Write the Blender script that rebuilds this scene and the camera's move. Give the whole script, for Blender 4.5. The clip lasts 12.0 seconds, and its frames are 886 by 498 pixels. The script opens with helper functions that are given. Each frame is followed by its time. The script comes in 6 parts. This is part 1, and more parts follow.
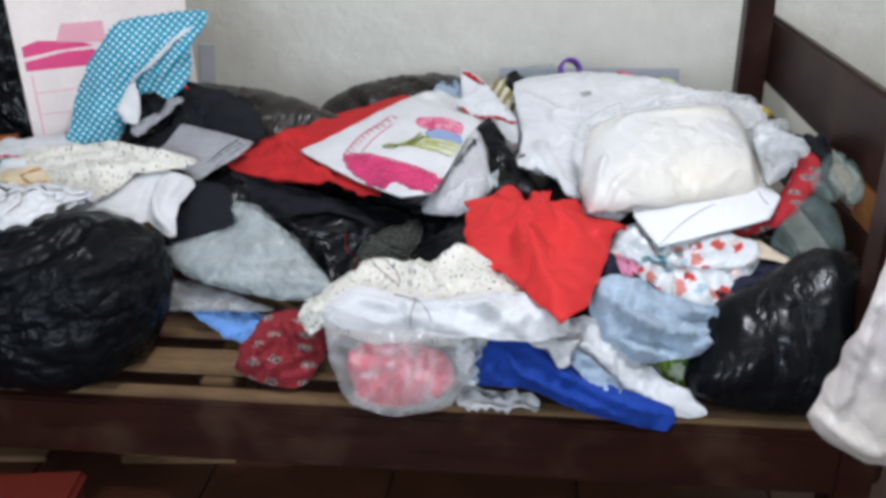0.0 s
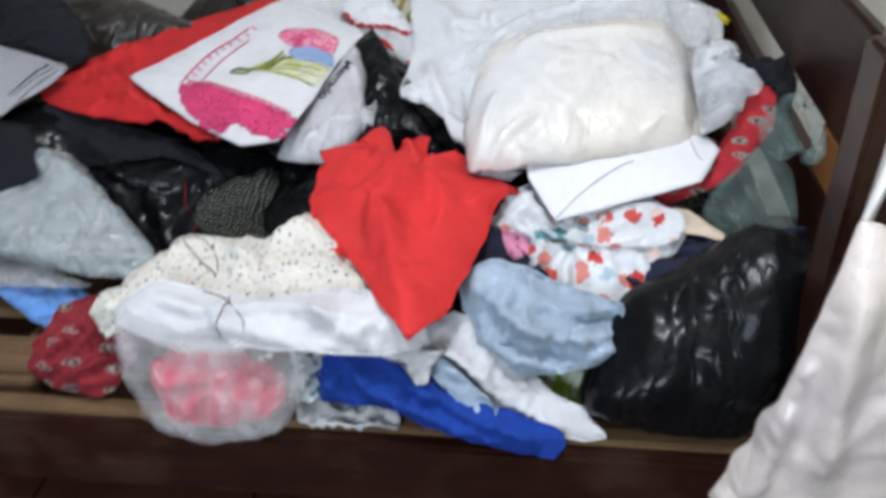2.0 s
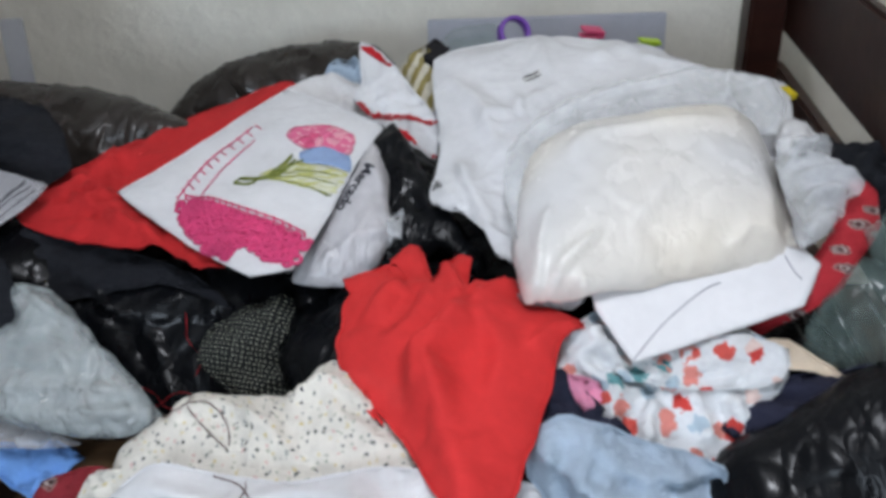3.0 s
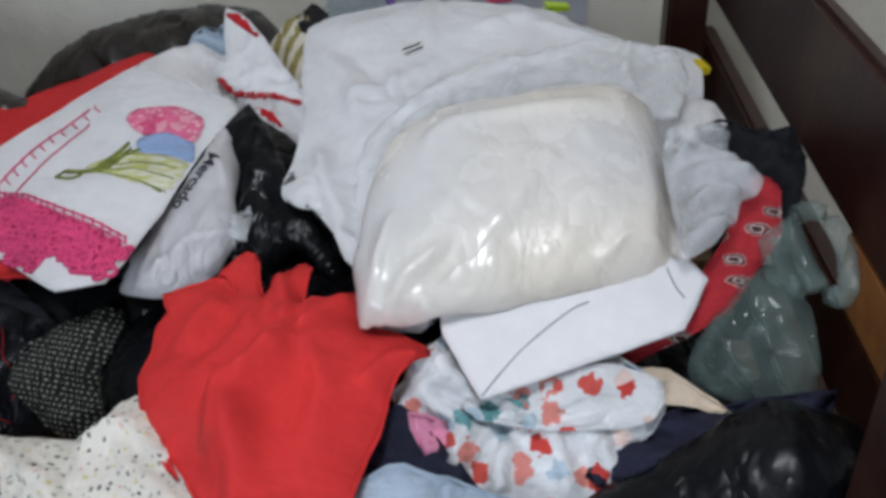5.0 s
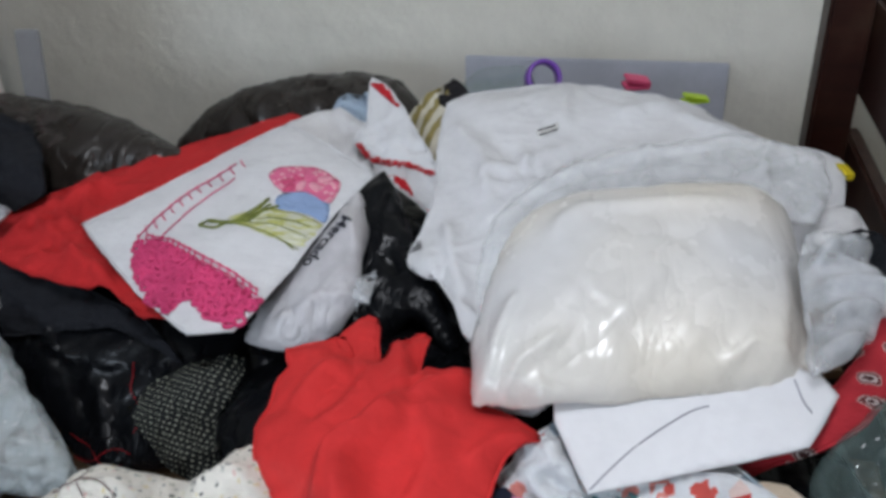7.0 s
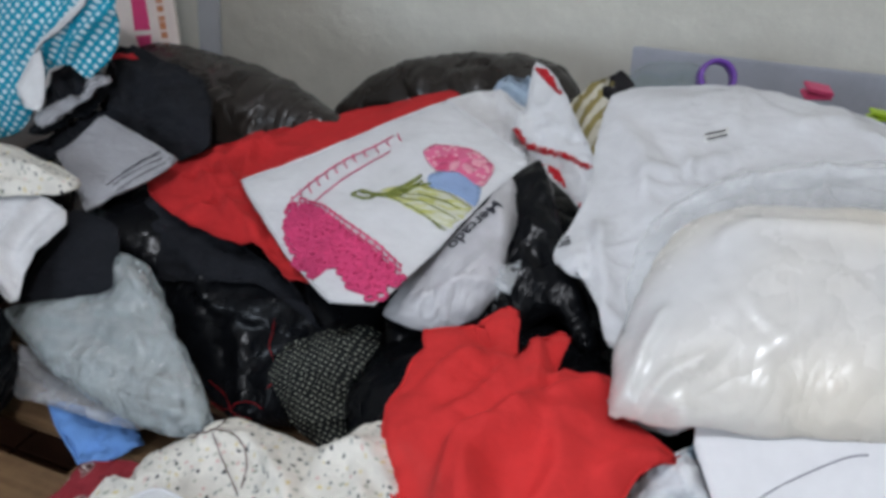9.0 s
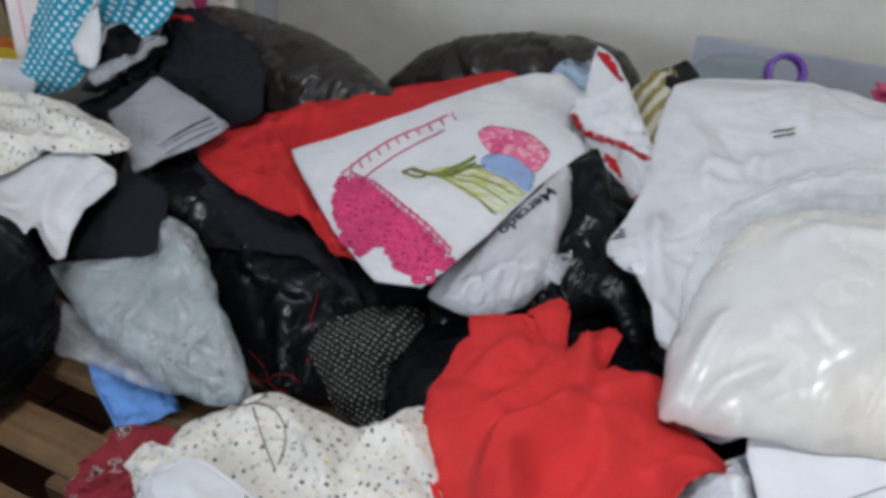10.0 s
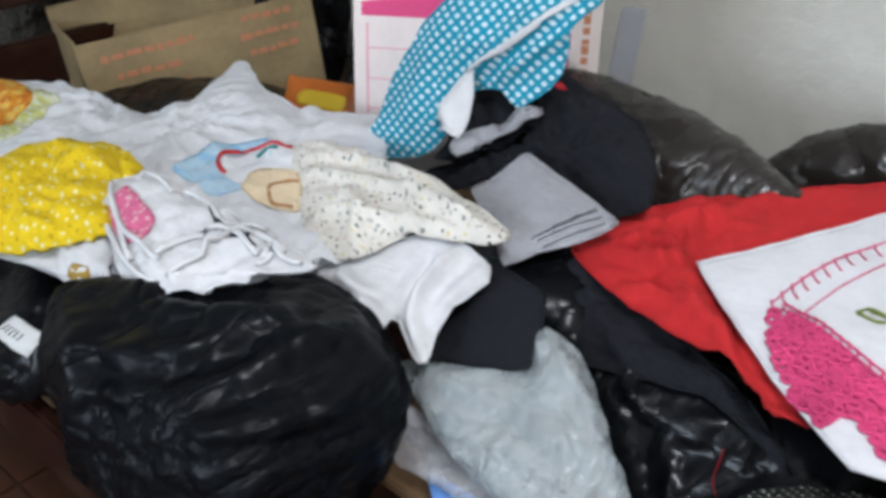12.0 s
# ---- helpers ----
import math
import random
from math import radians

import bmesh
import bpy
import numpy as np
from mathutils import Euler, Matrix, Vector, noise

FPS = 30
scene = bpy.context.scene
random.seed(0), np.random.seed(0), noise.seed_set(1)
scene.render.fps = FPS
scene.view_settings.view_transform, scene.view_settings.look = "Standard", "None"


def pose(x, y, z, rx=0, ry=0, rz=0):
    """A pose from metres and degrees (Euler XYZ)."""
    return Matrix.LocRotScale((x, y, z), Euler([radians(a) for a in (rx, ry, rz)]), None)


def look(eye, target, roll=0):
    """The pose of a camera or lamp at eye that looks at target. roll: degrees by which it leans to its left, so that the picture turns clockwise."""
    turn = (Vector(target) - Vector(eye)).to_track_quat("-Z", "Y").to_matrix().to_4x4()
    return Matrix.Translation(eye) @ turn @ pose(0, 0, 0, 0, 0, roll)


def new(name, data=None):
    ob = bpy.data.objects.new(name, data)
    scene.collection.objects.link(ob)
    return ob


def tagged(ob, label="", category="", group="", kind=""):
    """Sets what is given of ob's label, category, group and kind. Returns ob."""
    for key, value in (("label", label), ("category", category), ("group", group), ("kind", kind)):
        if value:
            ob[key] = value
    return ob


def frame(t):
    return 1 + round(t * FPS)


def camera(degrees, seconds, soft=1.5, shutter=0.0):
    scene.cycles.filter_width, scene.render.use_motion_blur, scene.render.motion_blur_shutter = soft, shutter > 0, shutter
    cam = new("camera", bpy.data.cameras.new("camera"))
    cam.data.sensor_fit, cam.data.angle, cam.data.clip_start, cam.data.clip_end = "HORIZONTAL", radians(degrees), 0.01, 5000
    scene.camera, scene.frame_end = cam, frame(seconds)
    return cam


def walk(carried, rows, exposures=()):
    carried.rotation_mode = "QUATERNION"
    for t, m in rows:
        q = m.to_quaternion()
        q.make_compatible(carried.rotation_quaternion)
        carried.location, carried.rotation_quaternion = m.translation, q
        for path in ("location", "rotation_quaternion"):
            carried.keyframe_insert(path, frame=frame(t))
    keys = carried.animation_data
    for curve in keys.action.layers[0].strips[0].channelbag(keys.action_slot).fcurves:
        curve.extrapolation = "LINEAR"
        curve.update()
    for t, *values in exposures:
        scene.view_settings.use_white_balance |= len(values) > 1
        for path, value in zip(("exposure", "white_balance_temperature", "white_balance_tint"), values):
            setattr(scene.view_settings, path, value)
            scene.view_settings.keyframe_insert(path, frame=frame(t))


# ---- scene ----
cam = camera(54.2, 12.0, soft=3.7, shutter=0.5)
PATH = [
    (0, (0.293, 0.273, 1.386), (0.094, 2.086, 0.565), -0.8),
    (0.5, (0.331, 0.299, 1.422), (0.118, 2.099, 0.577), -1.0),
    (1, (0.461, 0.496, 1.412), (0.165, 2.273, 0.543), -2.1),
    (1.5, (0.560, 0.635, 1.402), (0.097, 2.256, 0.326), -5.7),
    (2, (0.502, 0.729, 1.378), (0.311, 2.386, 0.274), -1.3),
    (2.5, (0.439, 0.879, 1.383), (0.319, 2.606, 0.381), -3.5),
    (2.7, (0.413, 0.926, 1.386), (0.270, 2.639, 0.363), -3.8),
    (4.3, (0.469, 1.183, 1.397), (0.138, 2.841, 0.330), -1.2),
    (4.5, (0.530, 1.199, 1.359), (0.268, 2.868, 0.289), -3.1),
    (5, (0.583, 1.186, 1.343), (0.416, 2.827, 0.213), -3.9),
    (5.5, (0.589, 1.181, 1.346), (0.417, 2.822, 0.215), -2.8),
    (6, (0.583, 1.182, 1.350), (0.325, 2.820, 0.233), -2.6),
    (6.5, (0.572, 1.186, 1.349), (0.234, 2.841, 0.278), -1.3),
    (6.7, (0.566, 1.185, 1.358), (0.175, 2.877, 0.365), -2.0),
    (8.3, (0.579, 1.189, 1.372), (0.059, 2.830, 0.354), -1.8),
    (8.5, (0.561, 1.196, 1.376), (-0.031, 2.814, 0.360), -1.3),
    (9, (0.534, 1.204, 1.367), (-0.160, 2.772, 0.337), -0.7),
    (9.5, (0.515, 1.205, 1.367), (-0.182, 2.763, 0.325), 0.7),
    (10, (0.501, 1.218, 1.362), (-0.248, 2.728, 0.285), 1.6),
    (10.5, (0.441, 1.239, 1.353), (-0.397, 2.722, 0.305), 1.3),
    (11, (0.305, 1.242, 1.354), (-0.590, 2.709, 0.332), 1.9),
    (11.5, (0.179, 1.227, 1.346), (-0.846, 2.621, 0.343), 2.0),
    (12, (0.108, 1.268, 1.343), (-1.001, 2.575, 0.312), 0.8),
]
walk(cam, [(t, look(eye, target, roll)) for t, eye, target, roll in PATH],
     exposures=[(0, 0.15), (1, 0.15), (2, 0.1), (2.5, -0.05), (4.5, -0.35), (5.5, -0.45), (6.5, -0.4), (8.5, -0.38), (9.5, -0.38), (10.5, -0.22), (11, -0.02), (12, 0.2)])

# ---- light ----
world = bpy.data.worlds.new("room_air")
scene.world = world
world.use_nodes = True
world.node_tree.nodes["Background"].inputs[0].default_value = (0.75, 0.85, 1.0, 1)
world.node_tree.nodes["Background"].inputs[1].default_value = 0.15
scene.view_settings.exposure = 0.0


def lamp(name, kind, where, target, power, size, tint):
    data = bpy.data.lights.new(name, kind)
    data.energy, data.color = power, tint
    if kind == "AREA":
        data.shape, data.size, data.size_y = "RECTANGLE", size[0], size[1]
    else:
        data.shadow_soft_size = size[0]
    ob = new(name, data)
    ob.matrix_basis = look(where, target)
    return ob


# ceiling bulb just in front of the bed, and an added fill light behind
lamp("bulb_light", "POINT", (0.5, 1.18, 2.42), (0.5, 1.18, 0), 67, (0.05, 0), (0.89, 0.93, 1.02))
lamp("added_fill_light", "AREA", (-0.6, -1.59, 1.65), (-0.6, 2.2, 1.65), 68, (1.2, 1.0), (0.74, 0.86, 1.01))


# ---- materials ----
def blank(name):
    m = bpy.data.materials.new(name)
    m.use_nodes = True
    return m, m.node_tree, m.node_tree.nodes["Principled BSDF"]


def node(tree, kind, ins=(), **props):
    n = tree.nodes.new(kind)
    for key, value in props.items():
        setattr_plain(n, key, value)
    for key, value in ins:
        if isinstance(value, bpy.types.NodeSocket):
            tree.links.new(value, n.inputs[key])
        else:
            n.inputs[key].default_value = value
    return n


def setattr_plain(n, key, value):
    if key == "operation":
        n.operation = value
    elif key == "blend_type":
        n.blend_type = value
    elif key == "data_type":
        n.data_type = value
    elif key == "feature":
        n.feature = value
    elif key == "noise_type":
        n.noise_type = value
    elif key == "interpolation":
        n.color_ramp.interpolation = value
    elif key == "voronoi_dimensions":
        n.voronoi_dimensions = value
    elif key == "wave_type":
        n.wave_type = value


def coords(tree, scale=(1, 1, 1), turn=0.0, shift=(0, 0, 0)):
    tc = node(tree, "ShaderNodeTexCoord")
    mp = node(tree, "ShaderNodeMapping", (("Vector", tc.outputs["Object"]), ("Scale", scale), ("Rotation", (0, 0, radians(turn))), ("Location", shift)))
    return mp.outputs[0]


def noise_tex(tree, vec, scale, detail=4.0, rough=0.55, kind="FBM"):
    return node(tree, "ShaderNodeTexNoise", (("Vector", vec), ("Scale", scale), ("Detail", detail), ("Roughness", rough)), noise_type=kind).outputs[0]


def ramp(tree, fac, stops, mode="LINEAR"):
    r = node(tree, "ShaderNodeValToRGB", (("Fac", fac),), interpolation=mode)
    e = r.color_ramp.elements
    while len(e) < len(stops):
        e.new(0.5)
    for one, (pos, col) in zip(e, stops):
        one.position = pos
        one.color = (*col, 1) if len(col) == 3 else (col[0], col[0], col[0], 1)
    return r.outputs[0]


def mix(tree, fac, a, b, mode="MIX"):
    n = node(tree, "ShaderNodeMix", data_type="RGBA", blend_type=mode)
    for key, value in ((0, fac), (6, a), (7, b)):
        if isinstance(value, bpy.types.NodeSocket):
            tree.links.new(value, n.inputs[key])
        elif key == 0:
            n.inputs[key].default_value = value
        else:
            n.inputs[key].default_value = (*value, 1)
    return n.outputs[2]


def math_node(tree, op, a, b=0.0):
    return node(tree, "ShaderNodeMath", ((0, a), (1, b)), operation=op).outputs[0]


def bump(tree, bsdf, heights):
    """Chain of (height socket, strength, distance)."""
    last = None
    for h, s, d in heights:
        n = node(tree, "ShaderNodeBump", (("Height", h), ("Strength", s), ("Distance", d)))
        if last:
            tree.links.new(last, n.inputs["Normal"])
        last = n.outputs[0]
    tree.links.new(last, bsdf.inputs["Normal"])


def soiled(tree, vec, col, amount=0.12, scale=7.0):
    """Faint large stains and fine mottling over a base colour."""
    n1, n2 = noise_tex(tree, vec, scale, 5), noise_tex(tree, vec, scale * 9, 3)
    dark = ramp(tree, n1, ((0.32, (1 - amount * 2,)), (0.62, (1.0,))))
    fine = ramp(tree, n2, ((0.3, (1 - amount,)), (0.7, (1.0,))))
    a = mix(tree, 1.0, col, dark, "MULTIPLY")
    return mix(tree, 1.0, a, fine, "MULTIPLY")


def cloth(name, col, pattern=None, rough=0.88, amount=0.1, weave=1.0, thin=0.0, soft_creases=1.0):
    m, tree, bsdf = blank(name)
    vec = coords(tree)
    base = pattern(tree, vec, col) if pattern else col
    tree.links.new(soiled(tree, vec, base, amount), bsdf.inputs["Base Color"])
    bsdf.inputs["Roughness"].default_value = rough
    bsdf.inputs["Specular IOR Level"].default_value = 0.25
    if thin:
        bsdf.inputs["Alpha"].default_value = 1 - thin
    crease = noise_tex(tree, coords(tree, (1, 2.6, 1), 35), 26, 5, 0.6)
    rumple = noise_tex(tree, coords(tree, (2.2, 1, 1), -20), 60, 4, 0.6)
    thread = noise_tex(tree, vec, 700, 2)
    bump(tree, bsdf, ((crease, 0.5 * soft_creases, 0.016), (rumple, 0.4 * soft_creases, 0.006), (thread, 0.22 * weave, 0.0012)))
    return m


def plastic(name, col, rough=0.27, crinkle=0.6, scale=11.0, alpha=1.0, glow=0.0, amount=0.12, spec=0.5, cream=0.0):
    m, tree, bsdf = blank(name)
    vec = coords(tree)
    if cream:
        col = mix(tree, ramp(tree, noise_tex(tree, vec, 4.0, 1), ((0.3, (0.0,)), (0.66, (cream,)))), col, (0.68, 0.62, 0.51))
    tree.links.new(soiled(tree, vec, col, amount, 5.0), bsdf.inputs["Base Color"])
    r = ramp(tree, noise_tex(tree, vec, 9, 4), ((0.3, (rough * 0.75,)), (0.7, (min(1.0, rough * 1.5),))))
    tree.links.new(r, bsdf.inputs["Roughness"])
    bsdf.inputs["IOR"].default_value = 1.5
    bsdf.inputs["Specular IOR Level"].default_value = spec
    if glow:
        bsdf.inputs["Subsurface Weight"].default_value = glow
        bsdf.inputs["Subsurface Radius"].default_value = (0.03, 0.03, 0.03)
    if alpha < 1:
        a = ramp(tree, noise_tex(tree, vec, 14, 4), ((0.3, (max(0.0, alpha - 0.15),)), (0.7, (min(1.0, alpha + 0.15),))))
        tree.links.new(a, bsdf.inputs["Alpha"])
    swirl = node(tree, "ShaderNodeTexNoise", (("Vector", vec), ("Scale", scale * 0.8), ("Detail", 3.0)))
    pushed = node(tree, "ShaderNodeVectorMath", ((0, vec), (1, node(tree, "ShaderNodeVectorMath", ((0, swirl.outputs[1]), (1, (0.05, 0.05, 0.05))), operation="MULTIPLY").outputs[0])), operation="ADD").outputs[0]
    def creases(sc, stretch, turn, detail):
        """Sharp lines where a stretched noise crosses its middle, flat film between them."""
        v = node(tree, "ShaderNodeMapping", (("Vector", pushed), ("Scale", (1, stretch, 1)), ("Rotation", (0.3, 0.2, radians(turn)))))
        n = math_node(tree, "ABSOLUTE", math_node(tree, "SUBTRACT", noise_tex(tree, v.outputs[0], sc, detail, 0.5), 0.5))
        return math_node(tree, "POWER", math_node(tree, "MULTIPLY", n, 3.0), 0.7)

    calm = ramp(tree, noise_tex(tree, vec, 4.5, 2), ((0.44, (0.06,)), (0.6, (1.0,))))
    fine = math_node(tree, "MULTIPLY", creases(scale * 3.4, 0.5, -55, 2.0), calm)
    bump(tree, bsdf, ((creases(scale * 0.55, 0.35, 20, 1.0), min(1.0, crinkle * 0.9), 0.03), (creases(scale * 1.4, 0.3, 75, 2.0), min(1.0, crinkle * 0.8), 0.014), (fine, min(1.0, crinkle * 1.4), 0.006)))
    return m


def specks(scale, colours, size=0.32, jitter=1.0, turn=0.0):
    """A small print: voronoi cells, each with a blot of one of the colours."""
    def build(tree, vec, col):
        v = node(tree, "ShaderNodeTexVoronoi", (("Vector", coords(tree, (1, 1, 1), turn)), ("Scale", scale), ("Randomness", jitter)), voronoi_dimensions="2D")
        wave = noise_tex(tree, vec, scale * 2.2, 3)
        d = math_node(tree, "ADD", v.outputs["Distance"], math_node(tree, "MULTIPLY", math_node(tree, "SUBTRACT", wave, 0.5), 1.0 * jitter))
        mask = ramp(tree, d, ((size, (1.0,)), (size + 0.05, (0.0,))))
        stops = [(i / len(colours), c) for i, c in enumerate(colours)]
        pick = ramp(tree, node(tree, "ShaderNodeSeparateColor", (("Color", v.outputs["Color"]),)).outputs[0], stops, "CONSTANT")
        return mix(tree, mask, col, pick)
    return build


def paisley(tree, vec, col):
    v = node(tree, "ShaderNodeTexVoronoi", (("Vector", coords(tree, (1, 1.9, 1), 40)), ("Scale", 17.0), ("Randomness", 0.8)), voronoi_dimensions="2D")
    wave = noise_tex(tree, vec, 70, 3)
    d = math_node(tree, "ADD", v.outputs["Distance"], math_node(tree, "MULTIPLY", math_node(tree, "SUBTRACT", wave, 0.5), 0.35))
    return ramp(tree, d, ((0.0, (0.06, 0.02, 0.02)), (0.08, (0.5, 0.42, 0.4)), (0.14, (0.12, 0.02, 0.02)), (0.2, (0.45, 0.3, 0.28)), (0.24, col)), "CONSTANT")


def stripes(c2, scale, turn):
    def build(tree, vec, col):
        w = node(tree, "ShaderNodeTexWave", (("Vector", coords(tree, (1, 1, 1), turn)), ("Scale", scale), ("Distortion", 0.8)))
        return mix(tree, ramp(tree, w.outputs[1], ((0.4, (0.0,)), (0.55, (1.0,)))), col, c2)
    return build


def blotch(c2, scale):
    def build(tree, vec, col):
        n = noise_tex(tree, coords(tree, (1, 3, 1), 25), scale, 3)
        return mix(tree, ramp(tree, n, ((0.4, (0.0,)), (0.6, (1.0,)))), col, c2)
    return build


WHITE = (0.67, 0.675, 0.69)
M = {
    "white": cloth("white_cotton", WHITE, None, 0.88, 0.06, 1.0, 0.0, 0.4),
    "white_worn": cloth("worn_white_cotton", (0.69, 0.685, 0.69), None, 0.88, 0.08, 1.0, 0.0, 0.6),
    "paper": cloth("white_paper", (0.73, 0.73, 0.745), None, 0.6, 0.04, 0.2, 0.0, 0.15),
    "red": cloth("red_cotton", (0.52, 0.022, 0.024), None, 0.85, 0.1, 1.0, 0.0, 0.5),
    "red_thin": cloth("thin_red_voile", (0.70, 0.036, 0.036), None, 0.8, 0.08, 1.0, 0.12, 0.5),
    "black": cloth("black_cotton", (0.010, 0.011, 0.015), None, 0.9),
    "navy": cloth("navy_cotton", (0.02, 0.022, 0.045)),
    "dark_maroon": cloth("dark_maroon_cloth", (0.05, 0.012, 0.015)),
    "grey_mesh": cloth("grey_checked_cotton", (0.24, 0.235, 0.25), specks(215, [(0.47, 0.47, 0.49)], 0.36, 0.0, 45), 0.9, 0.08),
    "floral": cloth("small_print_cotton", (0.76, 0.73, 0.66), specks(100, [(0.05, 0.05, 0.06), (0.76, 0.73, 0.66), (0.42, 0.44, 0.36), (0.3, 0.32, 0.3), (0.68, 0.58, 0.3), (0.12, 0.13, 0.12), (0.70, 0.48, 0.44), (0.46, 0.47, 0.38), (0.76, 0.73, 0.66)], 0.16)),
    "floral_red": cloth("red_flower_print_cotton", (0.74, 0.76, 0.78), specks(33, [(0.62, 0.06, 0.05), (0.74, 0.75, 0.76), (0.14, 0.34, 0.36), (0.72, 0.26, 0.22), (0.74, 0.75, 0.76), (0.45, 0.56, 0.64), (0.64, 0.10, 0.08), (0.78, 0.6, 0.55)], 0.33)),
    "paisley": cloth("red_paisley_cotton", (0.42, 0.025, 0.035), paisley),
    "maroon": cloth("maroon_paisley_cotton", (0.27, 0.025, 0.035), paisley),
    "polka": cloth("black_dotted_cotton", (0.012, 0.013, 0.013), specks(140, [(0.30, 0.31, 0.25)], 0.17, 0.0, 10), 0.9, 0.05),
    "teal": cloth("teal_dotted_cotton", (0.01, 0.29, 0.42), specks(74, [(0.62, 0.75, 0.8)], 0.27, 0.0, 40)),
    "pale_grey": cloth("pale_grey_cotton", (0.40, 0.44, 0.445), blotch((0.50, 0.50, 0.49), 9)),
    "lblue": cloth("light_blue_cotton", (0.40, 0.495, 0.60)),
    "sky": cloth("sky_blue_cotton", (0.16, 0.34, 0.72)),
    "royal": cloth("royal_blue_cotton", (0.012, 0.055, 0.34)),
    "green_leaf": cloth("green_leaf_print", (0.6, 0.65, 0.5), specks(30, [(0.16, 0.3, 0.03), (0.25, 0.4, 0.05), (0.08, 0.18, 0.03)], 0.4)),
    "teal_white": cloth("green_white_print", (0.62, 0.68, 0.7), specks(60, [(0.03, 0.16, 0.14), (0.2, 0.25, 0.4)], 0.3)),
    "pink": cloth("pink_cotton", (0.72, 0.28, 0.42)),
    "pink_red": cloth("pink_red_striped_cotton", (0.75, 0.07, 0.12), stripes((0.74, 0.16, 0.2), 9, 8)),
    "cream": cloth("cream_cotton", (0.72, 0.6, 0.46)),
    "striped": cloth("cream_striped_cotton", (0.70, 0.66, 0.54), stripes((0.33, 0.27, 0.10), 13, 20)),
    "yellow": cloth("yellow_crochet", (0.80, 0.56, 0.015), specks(70, [(0.80, 0.72, 0.38), (0.58, 0.38, 0.01), (0.80, 0.72, 0.38)], 0.15, 0.4), 0.9, 0.1, 3.0),
    "crochet_pink": cloth("pink_crochet_yarn", (0.78, 0.075, 0.22), None, 0.9, 0.15, 3.0),
    "crochet_red": cloth("red_crochet_yarn", (0.55, 0.02, 0.03), None, 0.9, 0.15, 3.0),
    "crochet_black": cloth("black_crochet_yarn", (0.02, 0.018, 0.02), None, 0.9, 0.1, 3.0),
    "p_pink": cloth("pink_fabric_paint", (0.75, 0.16, 0.3), specks(120, [(0.85, 0.45, 0.5), (0.75, 0.16, 0.3)], 0.4)),
    "p_rose": cloth("rose_fabric_paint", (0.70, 0.10, 0.22)),
    "p_pale": cloth("pale_pink_fabric_paint", (0.80, 0.36, 0.44)),
    "p_blue": cloth("blue_fabric_paint", (0.3, 0.42, 0.66)),
    "p_sky": cloth("sky_fabric_paint", (0.30, 0.58, 0.80), blotch((0.50, 0.68, 0.80), 14)),
    "p_green": cloth("green_fabric_paint", (0.27, 0.30, 0.08), stripes((0.14, 0.17, 0.03), 60, 20)),
    "p_lime": cloth("lime_fabric_paint", (0.71, 0.72, 0.60), blotch((0.55, 0.56, 0.16), 45)),
    "p_orange": cloth("orange_fabric_paint", (0.78, 0.3, 0.03), specks(40, [(0.8, 0.5, 0.1), (0.7, 0.2, 0.02)], 0.4)),
    "p_teal": cloth("teal_fabric_paint", (0.03, 0.22, 0.22)),
    "p_brown": cloth("brown_fabric_paint", (0.42, 0.2, 0.08)),
    "ochre": cloth("ochre_cotton", (0.42, 0.27, 0.05)),
    "p_red": cloth("red_fabric_paint", (0.6, 0.03, 0.04)),
    "p_cream": cloth("cream_fabric_paint", (0.74, 0.6, 0.4)),
    "bin": plastic("black_bin_plastic", (0.0045, 0.005, 0.0064), 0.25, 0.5, 8.5, spec=0.17),
    "bin_soft": plastic("dull_black_plastic", (0.0042, 0.005, 0.0066), 0.33, 0.6, 7.0, spec=0.11),
    "brown_bin": plastic("smoky_brown_plastic", (0.026, 0.021, 0.018), 0.24, 0.6, 7.0, spec=0.45),
    "white_bag": plastic("white_plastic_film", (0.64, 0.648, 0.66), 0.24, 0.2, 9.0, 1.0, 0.0, 0.04, cream=0.75),
    "thin_white": plastic("thin_white_film", (0.78, 0.80, 0.82), 0.10, 0.3, 6.0, 0.36, 0.0, 0.04),
    "pale_bag": plastic("pale_pinkish_film", (0.64, 0.57, 0.57), 0.25, 0.4, 5.0, 1.0, 0.1, 0.08, cream=0.6),
    "market_bag": plastic("grey_plastic_film", (0.56, 0.55, 0.57), 0.35, 0.4, 8.0),
    "clear_bag": plastic("clear_grey_plastic", (0.55, 0.61, 0.62), 0.18, 0.9, 13.0, 0.42),
    "film": plastic("clear_plastic_film", (0.80, 0.80, 0.82), 0.15, 0.5, 8.0, 0.27),
    "green_film": plastic("clear_greenish_plastic", (0.20, 0.28, 0.265), 0.15, 0.6, 9.0, 0.24),
    "thread": cloth("dark_thread", (0.12, 0.05, 0.05)),
    "ink": cloth("black_print", (0.03, 0.03, 0.04)),
    "label": cloth("label_paper", (0.75, 0.75, 0.73), None, 0.6, 0.04, 0.2),
}


